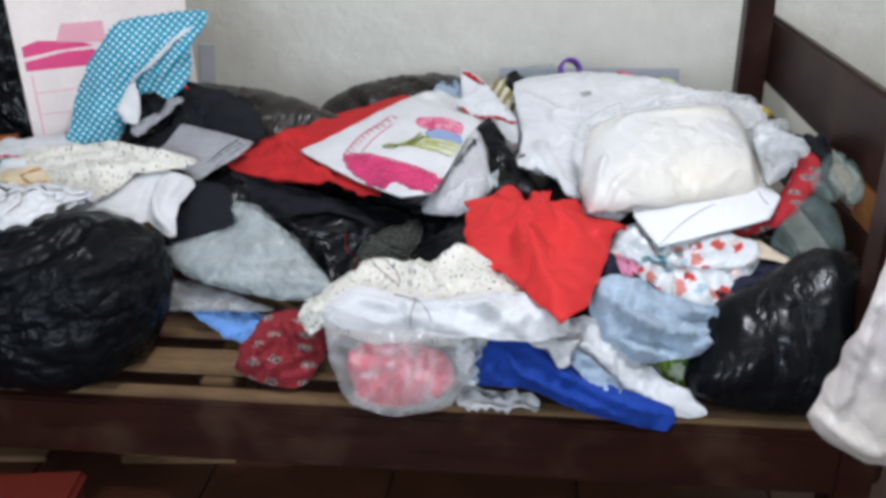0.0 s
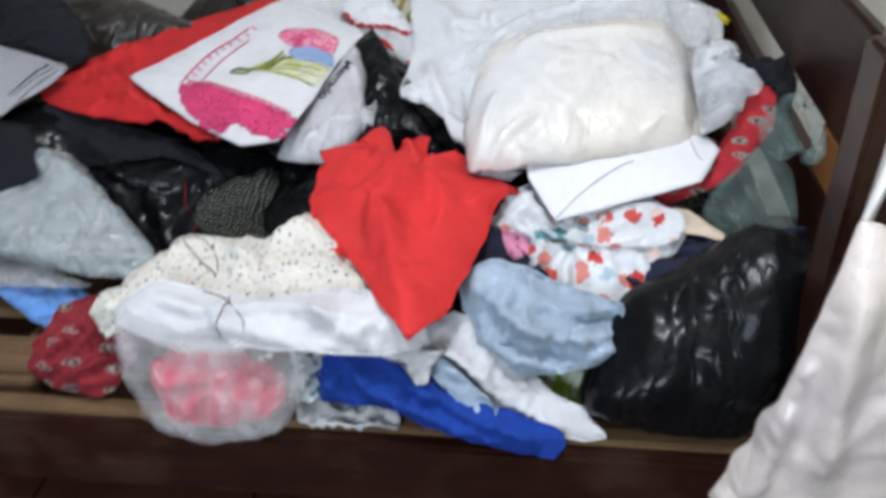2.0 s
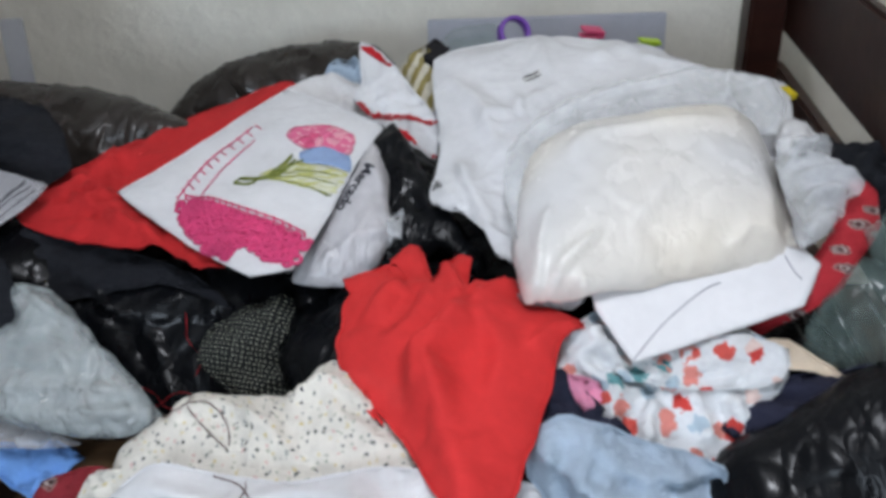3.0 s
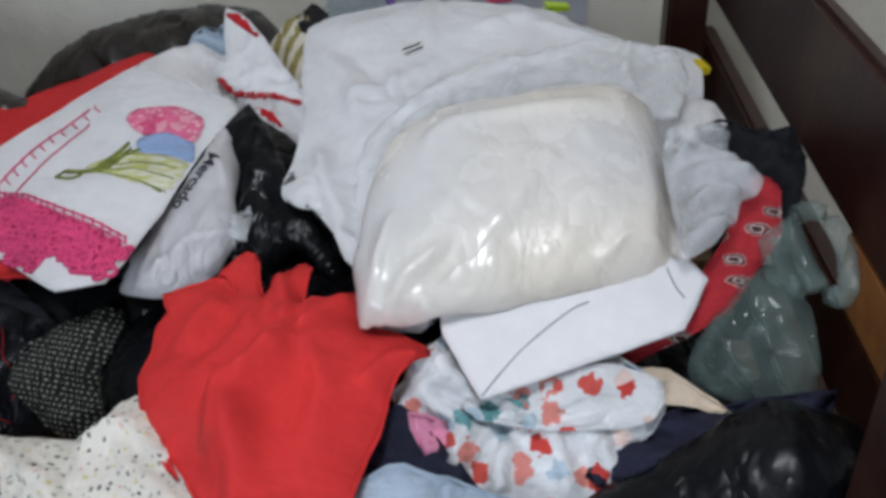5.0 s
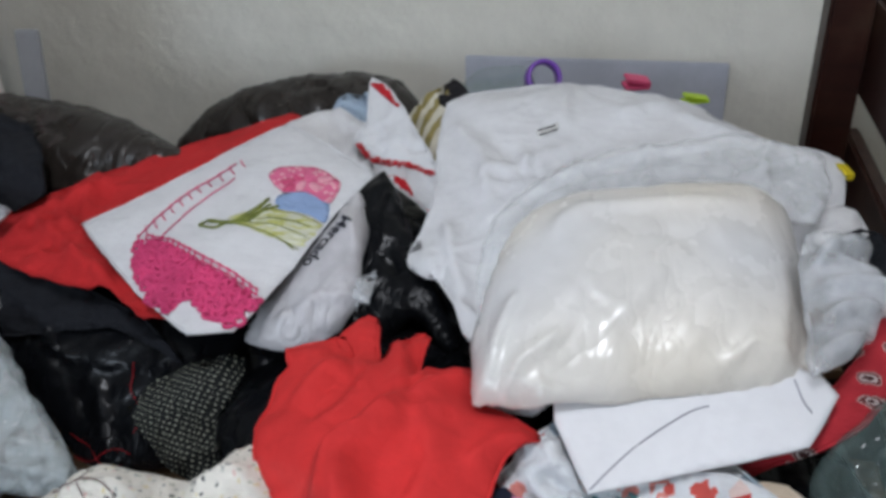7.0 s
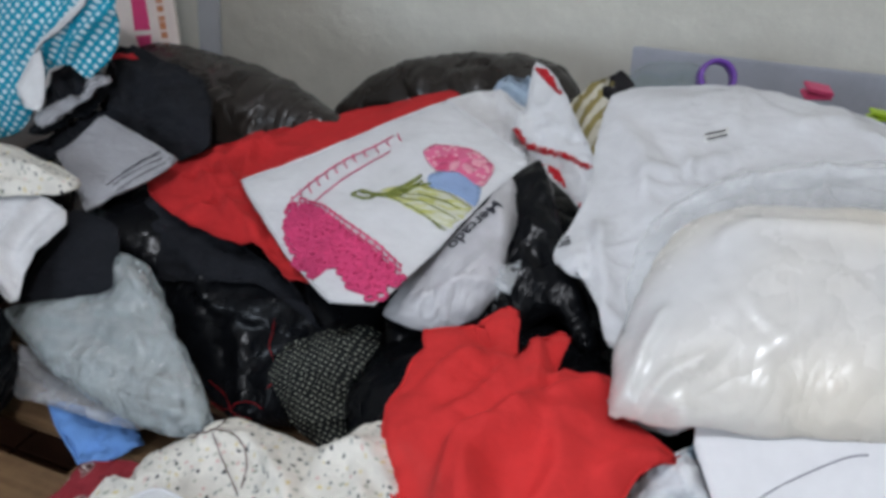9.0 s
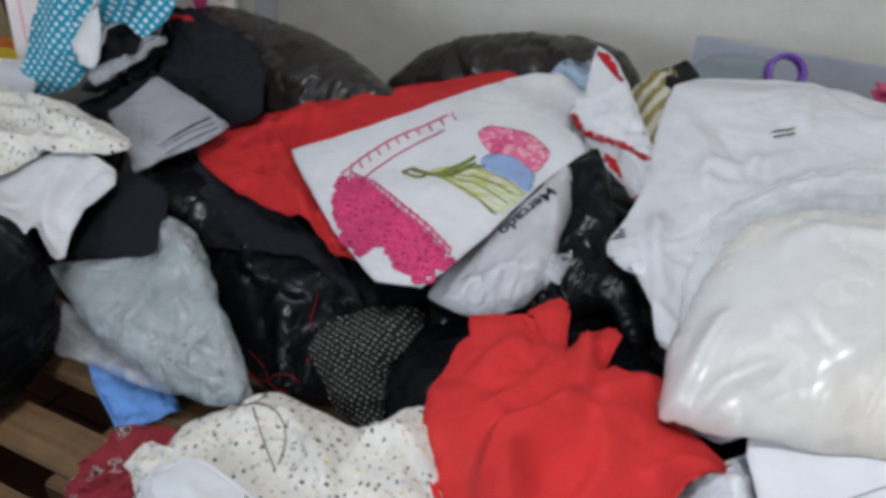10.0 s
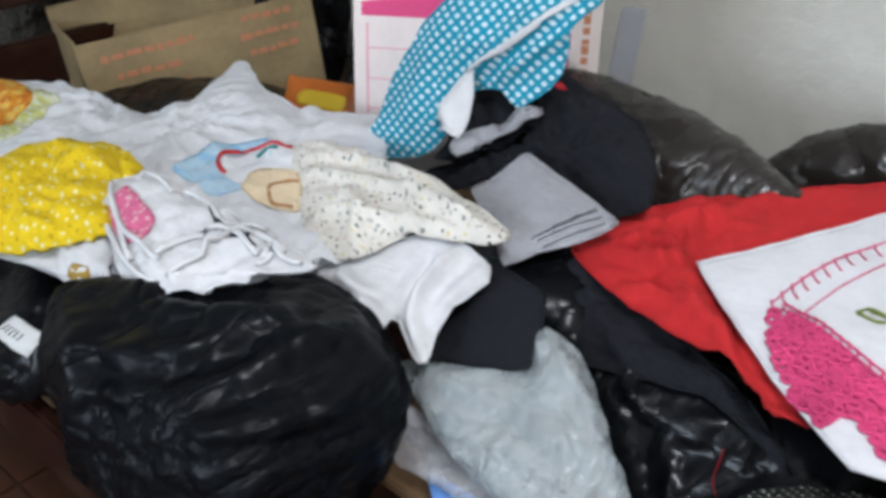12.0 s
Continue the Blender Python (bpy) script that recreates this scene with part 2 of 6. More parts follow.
def wood(name, c1, c2, rough, scale=1.0, worn=0.0):
    m, tree, bsdf = blank(name)
    vec = coords(tree, (1.2 * scale, 14 * scale, 14 * scale))
    g = noise_tex(tree, vec, 3.0, 6, 0.6)
    col = ramp(tree, g, ((0.3, c1), (0.7, c2)))
    if worn:
        w = ramp(tree, noise_tex(tree, coords(tree), 7, 5), ((0.5, (0.0,)), (0.72, (worn,))))
        col = mix(tree, w, col, (0.22, 0.16, 0.1))
    tree.links.new(soiled(tree, coords(tree), col, 0.15), bsdf.inputs["Base Color"])
    bsdf.inputs["Roughness"].default_value = rough
    bump(tree, bsdf, ((g, 0.25, 0.003),))
    return m


M["frame_wood"] = wood("dark_varnished_wood", (0.017, 0.0034, 0.0018), (0.034, 0.009, 0.005), 0.42, 1.0, 0.12)
for n in M["frame_wood"].node_tree.nodes:
    if n.type == "BSDF_PRINCIPLED":
        n.inputs["Specular IOR Level"].default_value = 0.28
M["slat_wood"] = wood("pale_slat_wood", (0.13, 0.066, 0.028), (0.25, 0.148, 0.07), 0.7)
M["orange_wood"] = wood("orange_brown_wood", (0.20, 0.075, 0.018), (0.33, 0.135, 0.035), 0.55)
M["card"] = wood("brown_cardboard", (0.34, 0.245, 0.12), (0.38, 0.28, 0.145), 0.85)


def wall_paint(name, col):
    m, tree, bsdf = blank(name)
    vec = coords(tree)
    base = soiled(tree, vec, col, 0.07, 1.6)
    chips = ramp(tree, noise_tex(tree, vec, 6, 6, 0.65), ((0.66, (0.0,)), (0.72, (0.35,))))
    tree.links.new(mix(tree, chips, base, (0.55, 0.52, 0.46)), bsdf.inputs["Base Color"])
    bsdf.inputs["Roughness"].default_value = 0.75
    bump(tree, bsdf, ((noise_tex(tree, vec, 9, 6, 0.6), 0.7, 0.016), (noise_tex(tree, vec, 55, 4), 0.25, 0.004)))
    return m


M["wall"] = wall_paint("old_cream_wall_paint", (0.72, 0.70, 0.622))
M["ceiling"] = wall_paint("ceiling_paint", (0.75, 0.74, 0.72))


def flat_paint(name, col, rough=0.5, amount=0.06, metal=0.0):
    m, tree, bsdf = blank(name)
    vec = coords(tree)
    tree.links.new(soiled(tree, vec, col, amount, 9.0), bsdf.inputs["Base Color"])
    bsdf.inputs["Roughness"].default_value = rough
    bsdf.inputs["Metallic"].default_value = metal
    bump(tree, bsdf, ((noise_tex(tree, vec, 120, 3), 0.1, 0.001),))
    return m


M["tile"] = flat_paint("orange_brown_floor_tile", (0.07, 0.022, 0.009), 0.5, 0.15)
M["grout"] = flat_paint("floor_grout", (0.07, 0.04, 0.025), 0.9, 0.15)
M["board"] = flat_paint("grey_blue_board", (0.46, 0.48, 0.54), 0.5)
M["purple"] = flat_paint("purple_plastic", (0.16, 0.05, 0.36), 0.4)
M["carton"] = flat_paint("pale_pink_carton", (0.79, 0.70, 0.66), 0.5)
M["carton_pink"] = flat_paint("bright_pink_print", (0.68, 0.05, 0.19), 0.5)
M["carton_pale"] = flat_paint("pale_rose_print", (0.76, 0.36, 0.42), 0.5)
M["carton_orange"] = flat_paint("orange_print", (0.55, 0.22, 0.11), 0.7)
M["snack"] = flat_paint("orange_foil_pack", (0.55, 0.14, 0.015), 0.3)
M["snack_yellow"] = flat_paint("yellow_print", (0.75, 0.52, 0.03), 0.4)
M["lime"] = flat_paint("lime_plastic", (0.45, 0.65, 0.03), 0.4)
M["yellow_plastic"] = flat_paint("yellow_plastic", (0.7, 0.55, 0.02), 0.4)
M["pink_plastic"] = flat_paint("pink_plastic", (0.7, 0.08, 0.2), 0.4)
M["grey_card"] = flat_paint("grey_card", (0.33, 0.34, 0.36), 0.6)
M["red_plastic"] = flat_paint("red_plastic", (0.11, 0.012, 0.006), 0.45)
M["pen"] = flat_paint("grey_pen_and_fold_line", (0.25, 0.25, 0.3), 0.6)

# ---- building blocks ----
from mathutils.bvhtree import BVHTree
from mathutils.geometry import delaunay_2d_cdt


def part(name, bm, material, parent=None, label="", m=None, smooth=False):
    me = bpy.data.meshes.new(name)
    bm.to_mesh(me)
    bm.free()
    me.materials.append(M[material])
    if smooth:
        me.shade_smooth()
    ob = new(name, me)
    if m is not None:
        ob.matrix_basis = m
    if parent is not None:
        ob.parent = parent
    if label:
        ob["label"] = label
    return ob


def thing(name, label, category, m=None, group=""):
    ob = new(name)
    ob.empty_display_size = 0.05
    if m is not None:
        ob.matrix_basis = m
    return tagged(ob, label, category, group)


def box(sx, sy, sz, at=(0, 0, 0), bevel=0.003, m=None):
    bm = bmesh.new()
    bmesh.ops.create_cube(bm, size=1, matrix=(m or Matrix()) @ Matrix.Translation(at) @ Matrix.Diagonal((sx, sy, sz, 1)))
    if bevel:
        bmesh.ops.bevel(bm, geom=bm.edges[:], offset=bevel, segments=2, affect="EDGES")
    return bm


def rod(points, radius, sides=6, closed=False):
    """A round cord through the points."""
    pts = [Vector(p) for p in points]
    n, rings, bm = len(pts), [], bmesh.new()
    for i, p in enumerate(pts):
        a, b = (pts[(i - 1) % n], pts[(i + 1) % n]) if closed else (pts[max(i - 1, 0)], pts[min(i + 1, n - 1)])
        d = (b - a).normalized()
        s = d.orthogonal().normalized()
        u = d.cross(s)
        rings.append([bm.verts.new(p + radius * (math.cos(k * math.tau / sides) * s + math.sin(k * math.tau / sides) * u)) for k in range(sides)])
    for i in range(n if closed else n - 1):
        r, q = rings[i], rings[(i + 1) % n]
        for k in range(sides):
            bm.faces.new((r[k], r[(k + 1) % sides], q[(k + 1) % sides], q[k]))
    if not closed:
        bm.faces.new(rings[0][::-1])
        bm.faces.new(rings[-1])
    bmesh.ops.recalc_face_normals(bm, faces=bm.faces)
    return bm


def rounded(outline, step, soft):
    """The outline as a dense closed line; soft 0 keeps its corners, 1 rounds it wholly."""
    n, out = len(outline), []
    p = [Vector(q) for q in outline]
    for i in range(n):
        a, b, c, d = p[i - 1], p[i], p[(i + 1) % n], p[(i + 2) % n]
        k = max(2, int((c - b).length / step))
        for j in range(k):
            t = j / k
            line = b.lerp(c, t)
            curve = 0.5 * ((2 * b) + (c - a) * t + (2 * a - 5 * b + 4 * c - d) * t * t + (3 * b - a - 3 * c + d) * t ** 3)
            out.append(line.lerp(curve, soft))
    return out


def fold_height(x, y, seed, fold, freq, turn, sharp, pins):
    """Creases: soft waves with narrow valleys and ridges along them, in four layers, each finer and turned on from the last,
    and folds that fan out from a few pinched places."""
    wx = x + 0.05 * noise.noise((x * 6, y * 6, seed + 3))
    wy = y + 0.05 * noise.noise((x * 6, y * 6, seed + 9))
    total, amp, f, way = 0.0, 1.0, freq * 0.6, turn
    for k in range(4):
        c, s = math.cos(way), math.sin(way)
        a = noise.noise(((c * wx + s * wy) * f, (c * wy - s * wx) * f * 0.28, seed + 13 * k))
        side = 1 if noise.noise((wx * f * 0.5, wy * f * 0.5, seed + 31 * k)) > -0.1 else -1
        total += amp * ((1 - 0.55 * sharp) * 1.5 * a - side * (0.35 + 0.4 * sharp) * math.exp(-abs(a) * 13))
        amp, f, way = amp * 0.66, f * 1.8, way + 0.75
    for px, py in pins:
        dx, dy = wx - px, wy - py
        r = math.hypot(dx, dy) + 1e-6
        a = noise.noise((3.2 * dx / r, 3.2 * dy / r, seed + px * 40))
        b = noise.noise((6.5 * dx / r, 6.5 * dy / r, seed + py * 40))
        fan = (1.4 * a - 0.8 * math.exp(-abs(b) * 9)) * math.exp(-((r / 0.13) ** 2)) * min(1.0, r / 0.02)
        total += 1.3 * fan
    return 0.75 * fold * total


def ridge_height(xy, points, height, width, steep=1.0):
    """One long fold along a line: it falls off over width on its left side, over steep times that on its right, and fades at the ends."""
    p = np.array(points, float)
    a, b = p[:-1], p[1:]
    ab, ap = b - a, xy[:, None] - a
    size = np.linalg.norm(ab, axis=1)
    t = np.clip((ap * ab).sum(2) / (size ** 2 + 1e-12), 0, 1)
    off = ap - t[..., None] * ab
    far = np.linalg.norm(off, axis=2)
    near = far.argmin(1)
    row = np.arange(len(xy))
    d = far[row, near]
    side = ab[near, 0] * ap[row, near, 1] - ab[near, 1] * ap[row, near, 0]
    along = (np.concatenate([[0], np.cumsum(size)])[near] + t[row, near] * size[near]) / size.sum()
    fade = np.clip(np.minimum(along, 1 - along) * 5 + 0.15, 0, 1)
    return 1.35 * height * fade * np.exp(-(d / np.where(side > 0, width, width * steep)) ** 2)


RIM = []


def pillow(outline, bend=(0, 0, 0), up=0.0, down=0.0, width=0.1, fold=0.006, freq=9.0, turn=0.4, sharp=0.5, thick=0.004, step=0.0085, soft=0.6, ragged=0.004, seed=1, droop=0.0, full=False, pinched=True, ridges=()):
    """A sheet or a stuffed skin over an outline in its own plane: up and down are how far it swells above and below the plane,
    width how far in from the rim it goes on rising, fold and freq its creases, droop how far the rim hangs."""
    rim = []
    for q in rounded(outline, step, soft):
        d = Vector((noise.noise((q.x * 28, q.y * 28, seed)), noise.noise((q.x * 28, q.y * 28, seed + 7))))
        rim.append(q + ragged * d)
    n = len(rim)
    ring = np.array([(q.x, q.y) for q in rim])
    lo, hi = ring.min(0), ring.max(0)
    gx, gy = np.meshgrid(np.arange(lo[0], hi[0], step), np.arange(lo[1], hi[1], step * 0.87))
    gx[1::2] += step / 2
    grid = np.stack([gx.ravel(), gy.ravel()], 1)
    a, b = ring, np.roll(ring, -1, 0)

    def depth(p):
        ab, ap = b - a, p[:, None] - a
        t = np.clip((ap * ab).sum(2) / ((ab * ab).sum(1) + 1e-12), 0, 1)
        d = np.linalg.norm(ap - t[..., None] * ab, axis=2).min(1)
        cross = (a[:, 1] > p[:, 1:2]) != (b[:, 1] > p[:, 1:2])
        with np.errstate(divide="ignore", invalid="ignore"):
            xs = a[:, 0] + (p[:, 1:2] - a[:, 1]) * (b - a)[:, 0] / (b - a)[:, 1]
        return d, (cross & (p[:, :1] < xs)).sum(1) % 2 == 1

    d, inside = depth(grid)
    keep = inside & (d > step * 0.45)
    pts = [Vector(q) for q in np.concatenate([ring, grid[keep]])]
    vs, _, faces, _, _, _ = delaunay_2d_cdt(pts, [(i, (i + 1) % n) for i in range(n)], [], 1, 1e-5)
    xy = np.array([(v.x, v.y) for v in vs])
    d = depth(xy)[0]
    d[d < 1e-4] = 0
    links = np.array([(f[i], f[(i + 1) % 3]) for f in faces for i in range(3)])
    for _ in range(6):
        tot, cnt = np.zeros(len(d)), np.zeros(len(d))
        np.add.at(tot, links[:, 0], d[links[:, 1]])
        np.add.at(tot, links[:, 1], d[links[:, 0]])
        np.add.at(cnt, links[:, 0], 1)
        np.add.at(cnt, links[:, 1], 1)
        d = np.where(d == 0, 0, tot / np.maximum(cnt, 1))
    k = np.clip(d / width, 0, 1)
    rise = np.sqrt(np.maximum(0, 1 - (1 - k) ** 2)) if full else k * (2 - k)
    sink = np.sqrt(np.maximum(0, 1 - (1 - np.clip((d - 0.015) / width, 0, 1)) ** 2))
    flat = bend[0] * xy[:, 0] ** 2 + bend[1] * xy[:, 0] * xy[:, 1] + bend[2] * xy[:, 1] ** 2 - droop * (1 - np.clip(d / 0.06, 0, 1)) ** 2
    dice = random.Random(seed)
    pins = [Vector(outline[i]) * 0.8 for i in pinched] if isinstance(pinched, tuple) else [tuple(ring[dice.randrange(n)] * 0.92) for _ in range(3)] + [tuple(ring[dice.randrange(n)] * 0.3)] if fold > 0.005 and pinched and not full else []
    crease = np.array([fold_height(x, y, seed * 3.7, fold * (1.35 if full else 1.3), freq * (1.15 if full else 1.35), turn, sharp, pins) for x, y in xy])
    for one in ridges:
        crease = crease + ridge_height(xy, *one)
    top = flat + up * rise + crease
    low = flat - (down + up * 0.0) * sink + crease - thick
    RIM[:] = [Vector((x, y, z)) for (x, y), z in zip(xy[:n], top[:n])]
    bm = bmesh.new()
    tv = [bm.verts.new((x, y, z)) for (x, y), z in zip(xy, top)]
    lv = [bm.verts.new((x, y, z)) for (x, y), z in zip(xy, low)]
    used = {}
    for f in faces:
        bm.faces.new([tv[i] for i in f])
        bm.faces.new([lv[i] for i in reversed(f)])
        for i in range(3):
            used[(f[i], f[(i + 1) % 3])] = 1
    for i, j in used:
        if (j, i) not in used:
            bm.faces.new((tv[j], tv[i], lv[i], lv[j]))
    bm.normal_update()
    return bm


def spread(name, label, category, material, m, outline, bend=(0, 0, 0), group="", hem="", **how):
    """One cloth, paper or bag that lies at m with its outline in that plane."""
    ob = part(name, pillow(outline, bend, **how), material, None, "", m, True)
    if not group:
        group = "bags on the bed" if "bag" in name else "clothes on the bed"
    if not hem and not how.get("full") and ("cloth" in name or name in ("towel", "blouse", "shirt", "bandana", "doily")):
        hem = "hem"
    if hem:
        part(hem, rod(RIM[::2], 0.0022, 5, True), material, ob, "", None, True)
    return tagged(ob, label, category, group)


def skin(ob):
    me = ob.data
    return BVHTree.FromPolygons([v.co for v in me.vertices], [p.vertices[:] for p in me.polygons])


def laid(tree, x, y, lift=0.002):
    hit = tree.ray_cast(Vector((x, y, 1)), Vector((0, 0, -1)))[0]
    return Vector((x, y, hit.z + lift)) if hit else None


def patch(name, ob, tree, outline, material, label="", lift=0.0018, soft=0.7, step=0.008, seed=3):
    """A thin layer (paint, print, label) that follows the surface below it."""
    bm = pillow(outline, step=step, soft=soft, fold=0, ragged=0.002, thick=0.0, seed=seed)
    gone = []
    half = len(bm.verts) // 2
    bm.verts.ensure_lookup_table()
    for i, v in enumerate(bm.verts):
        p = laid(tree, v.co.x, v.co.y, lift if i < half else lift - 0.0012)
        if p is None:
            gone.append(v)
        else:
            v.co = p
    bmesh.ops.delete(bm, geom=gone, context="VERTS")
    return part(name, bm, material, ob, label, None, True)


def cord(name, ob, tree, points, radius, material, label="", lift=0.002, step=0.01):
    line = []
    if 2 < len(points) < 12:
        p = [Vector(q) for q in points]
        p = [2 * p[0] - p[1]] + p + [2 * p[-1] - p[-2]]
        points = [tuple(0.5 * (2 * b + (c - a) * t + (2 * a - 5 * b + 4 * c - d) * t * t + (3 * b - a - 3 * c + d) * t ** 3))
                  for a, b, c, d in zip(p, p[1:], p[2:], p[3:]) for t in (0, 0.25, 0.5, 0.75)] + [tuple(p[-2])]
    for (x0, y0), (x1, y1) in zip(points, points[1:]):
        k = max(1, int(math.hypot(x1 - x0, y1 - y0) / step))
        for j in range(k):
            p = laid(tree, x0 + (x1 - x0) * j / k, y0 + (y1 - y0) * j / k, lift)
            if p:
                line.append(p)
    if len(line) > 2:
        return part(name, rod(line, radius, 5), material, ob, label, None, True)


def loops(tree, places, radius, yarn, bm=None):
    """Crochet: small rings of yarn that lie on a surface."""
    bm = bm or bmesh.new()
    for x, y in places:
        c = laid(tree, x, y, yarn * 0.6)
        if c is None:
            continue
        r = radius * random.uniform(0.75, 1.2)
        rings = []
        for i in range(9):
            a = i * math.tau / 9
            o = Vector((math.cos(a), math.sin(a), 0))
            mid = c + r * o + Vector((0, 0, random.uniform(0, yarn)))
            rings.append([bm.verts.new(mid + yarn * (math.cos(k * math.tau / 5) * o + math.sin(k * math.tau / 5) * Vector((0, 0, 1)))) for k in range(5)])
        for i in range(9):
            p, q = rings[i], rings[(i + 1) % 9]
            for k in range(5):
                bm.faces.new((p[k], q[k], q[(k + 1) % 5], p[(k + 1) % 5]))
    return bm


def inside_of(outline, gap, jitter=0.3):
    xs, ys = [p[0] for p in outline], [p[1] for p in outline]
    found, y, n = [], min(ys), len(outline)
    while y < max(ys):
        x = min(xs)
        while x < max(xs):
            px, py = x + random.uniform(-1, 1) * gap * jitter, y + random.uniform(-1, 1) * gap * jitter
            odd = False
            for i in range(n):
                (x0, y0), (x1, y1) = outline[i - 1], outline[i]
                if (y0 > py) != (y1 > py) and px < x0 + (py - y0) * (x1 - x0) / (y1 - y0):
                    odd = not odd
            if odd:
                found.append((px, py))
            x += gap
        y += gap
    return found


# ---- the room ----
def slab(name, sx, sy, sz, at, material, label):
    return tagged(part(name, box(sx, sy, sz, bevel=0), material, None, "", Matrix.Translation(at)), label, name.split("_")[0], kind="structure")


LEFT, RIGHT, BACK, FRONT, TOP = -3.3, 2.4, 3.05, -1.6, 2.6
slab("floor", RIGHT - LEFT + 0.4, BACK - FRONT + 0.4, 0.1, ((LEFT + RIGHT) / 2, (BACK + FRONT) / 2, -0.06), "grout", "floor bed of grey-brown grout under tiles")
slab("wall_north", RIGHT - LEFT + 0.4, 0.15, TOP, ((LEFT + RIGHT) / 2, BACK + 0.075, TOP / 2), "wall", "old cream painted plaster wall behind the bed")
slab("wall_east", 0.15, BACK - FRONT, TOP, (RIGHT + 0.075, (BACK + FRONT) / 2, TOP / 2), "wall", "cream painted plaster side wall")
# west wall, far wall and ceiling are unseen, added to bounce light
slab("wall_west", 0.15, BACK - FRONT, TOP, (LEFT - 0.075, (BACK + FRONT) / 2, TOP / 2), "wall", "cream painted plaster side wall")
# no window is known here: opening and frame only house the fill light
WIN = (-1.25, 0.05, 1.1, 2.2)
south = bmesh.new()
for x0, x1, z0, z1 in ((LEFT - 0.2, WIN[0], 0, TOP), (WIN[1], RIGHT + 0.2, 0, TOP), (WIN[0], WIN[1], 0, WIN[2]), (WIN[0], WIN[1], WIN[3], TOP)):
    bmesh.ops.create_cube(south, size=1, matrix=Matrix.Translation(((x0 + x1) / 2, FRONT - 0.075, (z0 + z1) / 2)) @ Matrix.Diagonal((x1 - x0, 0.15, z1 - z0, 1)))
tagged(part("wall_south", south, "wall"), "unseen cream painted wall with an opening added for the fill light", "wall", kind="structure")
window = tagged(new("added_window"), "unseen wooden window added round the fill light", "window", kind="structure")
for x in (WIN[0] + 0.03, (WIN[0] + WIN[1]) / 2, WIN[1] - 0.03):
    part("added_window_frame", box(0.06, 0.05, WIN[3] - WIN[2] - 0.12, (x, FRONT - 0.08, (WIN[2] + WIN[3]) / 2)), "frame_wood", window)
for z in (WIN[2] + 0.03, WIN[3] - 0.03):
    part("added_window_frame", box(WIN[1] - WIN[0], 0.05, 0.06, ((WIN[0] + WIN[1]) / 2, FRONT - 0.08, z)), "frame_wood", window)
slab("ceiling", RIGHT - LEFT + 0.4, BACK - FRONT + 0.4, 0.12, ((LEFT + RIGHT) / 2, (BACK + FRONT) / 2, TOP + 0.06), "ceiling", "unseen white painted ceiling that closes the room for bounced light")

# ---- the bed ----
SLAT = 0.43
bed = thing("bed", "dark varnished wooden bed frame with pale bare slats", "bed")
HEAD, FOOT, NEAR, FAR = 0.957, -1.93, 1.68, 2.93


def end_frame(x, out):
    """Two posts, a wide top plank, a lower bar and a short stile."""
    for y in (NEAR + 0.012, FAR - 0.07):
        part("post", box(0.075, 0.075, 1.03, (x - out * 0.042, y, 0.515), 0.006), "frame_wood", bed)
    part("top_plank", box(0.028, FAR - NEAR + 0.05, 0.187, (x + out * 0.014, (NEAR + FAR) / 2, 0.8735), 0.008), "frame_wood", bed)
    part("lower_bar", box(0.03, FAR - NEAR - 0.05, 0.12, (x + out * 0.015, (NEAR + FAR) / 2, 0.64), 0.006), "frame_wood", bed)
    part("end_board", box(0.03, FAR - NEAR - 0.05, 0.2, (x + out * 0.016, (NEAR + FAR) / 2, 0.36), 0.006), "frame_wood", bed)
    part("stile", box(0.026, 0.235, 0.085, (x + out * 0.014, 1.912, 0.739), 0.003), "orange_wood", bed, "unpainted orange-brown wood block")


end_frame(HEAD, 1)
end_frame(FOOT, -1)
mid = (HEAD + FOOT) / 2
part("front_rail", box(HEAD - FOOT - 0.16, 0.028, 0.13, (mid, NEAR - 0.028, 0.347), 0.006), "frame_wood", bed)
part("back_rail", box(HEAD - FOOT - 0.16, 0.032, 0.2, (mid, FAR - 0.03, 0.29), 0.006), "frame_wood", bed)
part("ledge", box(HEAD - FOOT - 0.16, 0.03, 0.03, (mid, NEAR + 0.002, 0.4055), 0.003), "slat_wood", bed)
for i in range(8):
    y = NEAR + 0.107 + 0.143 * i
    part("slat", box(HEAD - FOOT - 0.03, 0.077, 0.018, (mid, y, SLAT - 0.009 + 0.002 * math.sin(i * 2.3)), 0.003, pose(0, 0, 0, 0, 0, 0.15 * math.sin(i * 1.7))), "slat_wood", bed)
for x in (-1.35, -0.34, 0.5):
    part("crossbeam", box(0.075, FAR - NEAR - 0.1, 0.05, (x, (NEAR + FAR) / 2, SLAT - 0.047), 0.004), "slat_wood", bed)

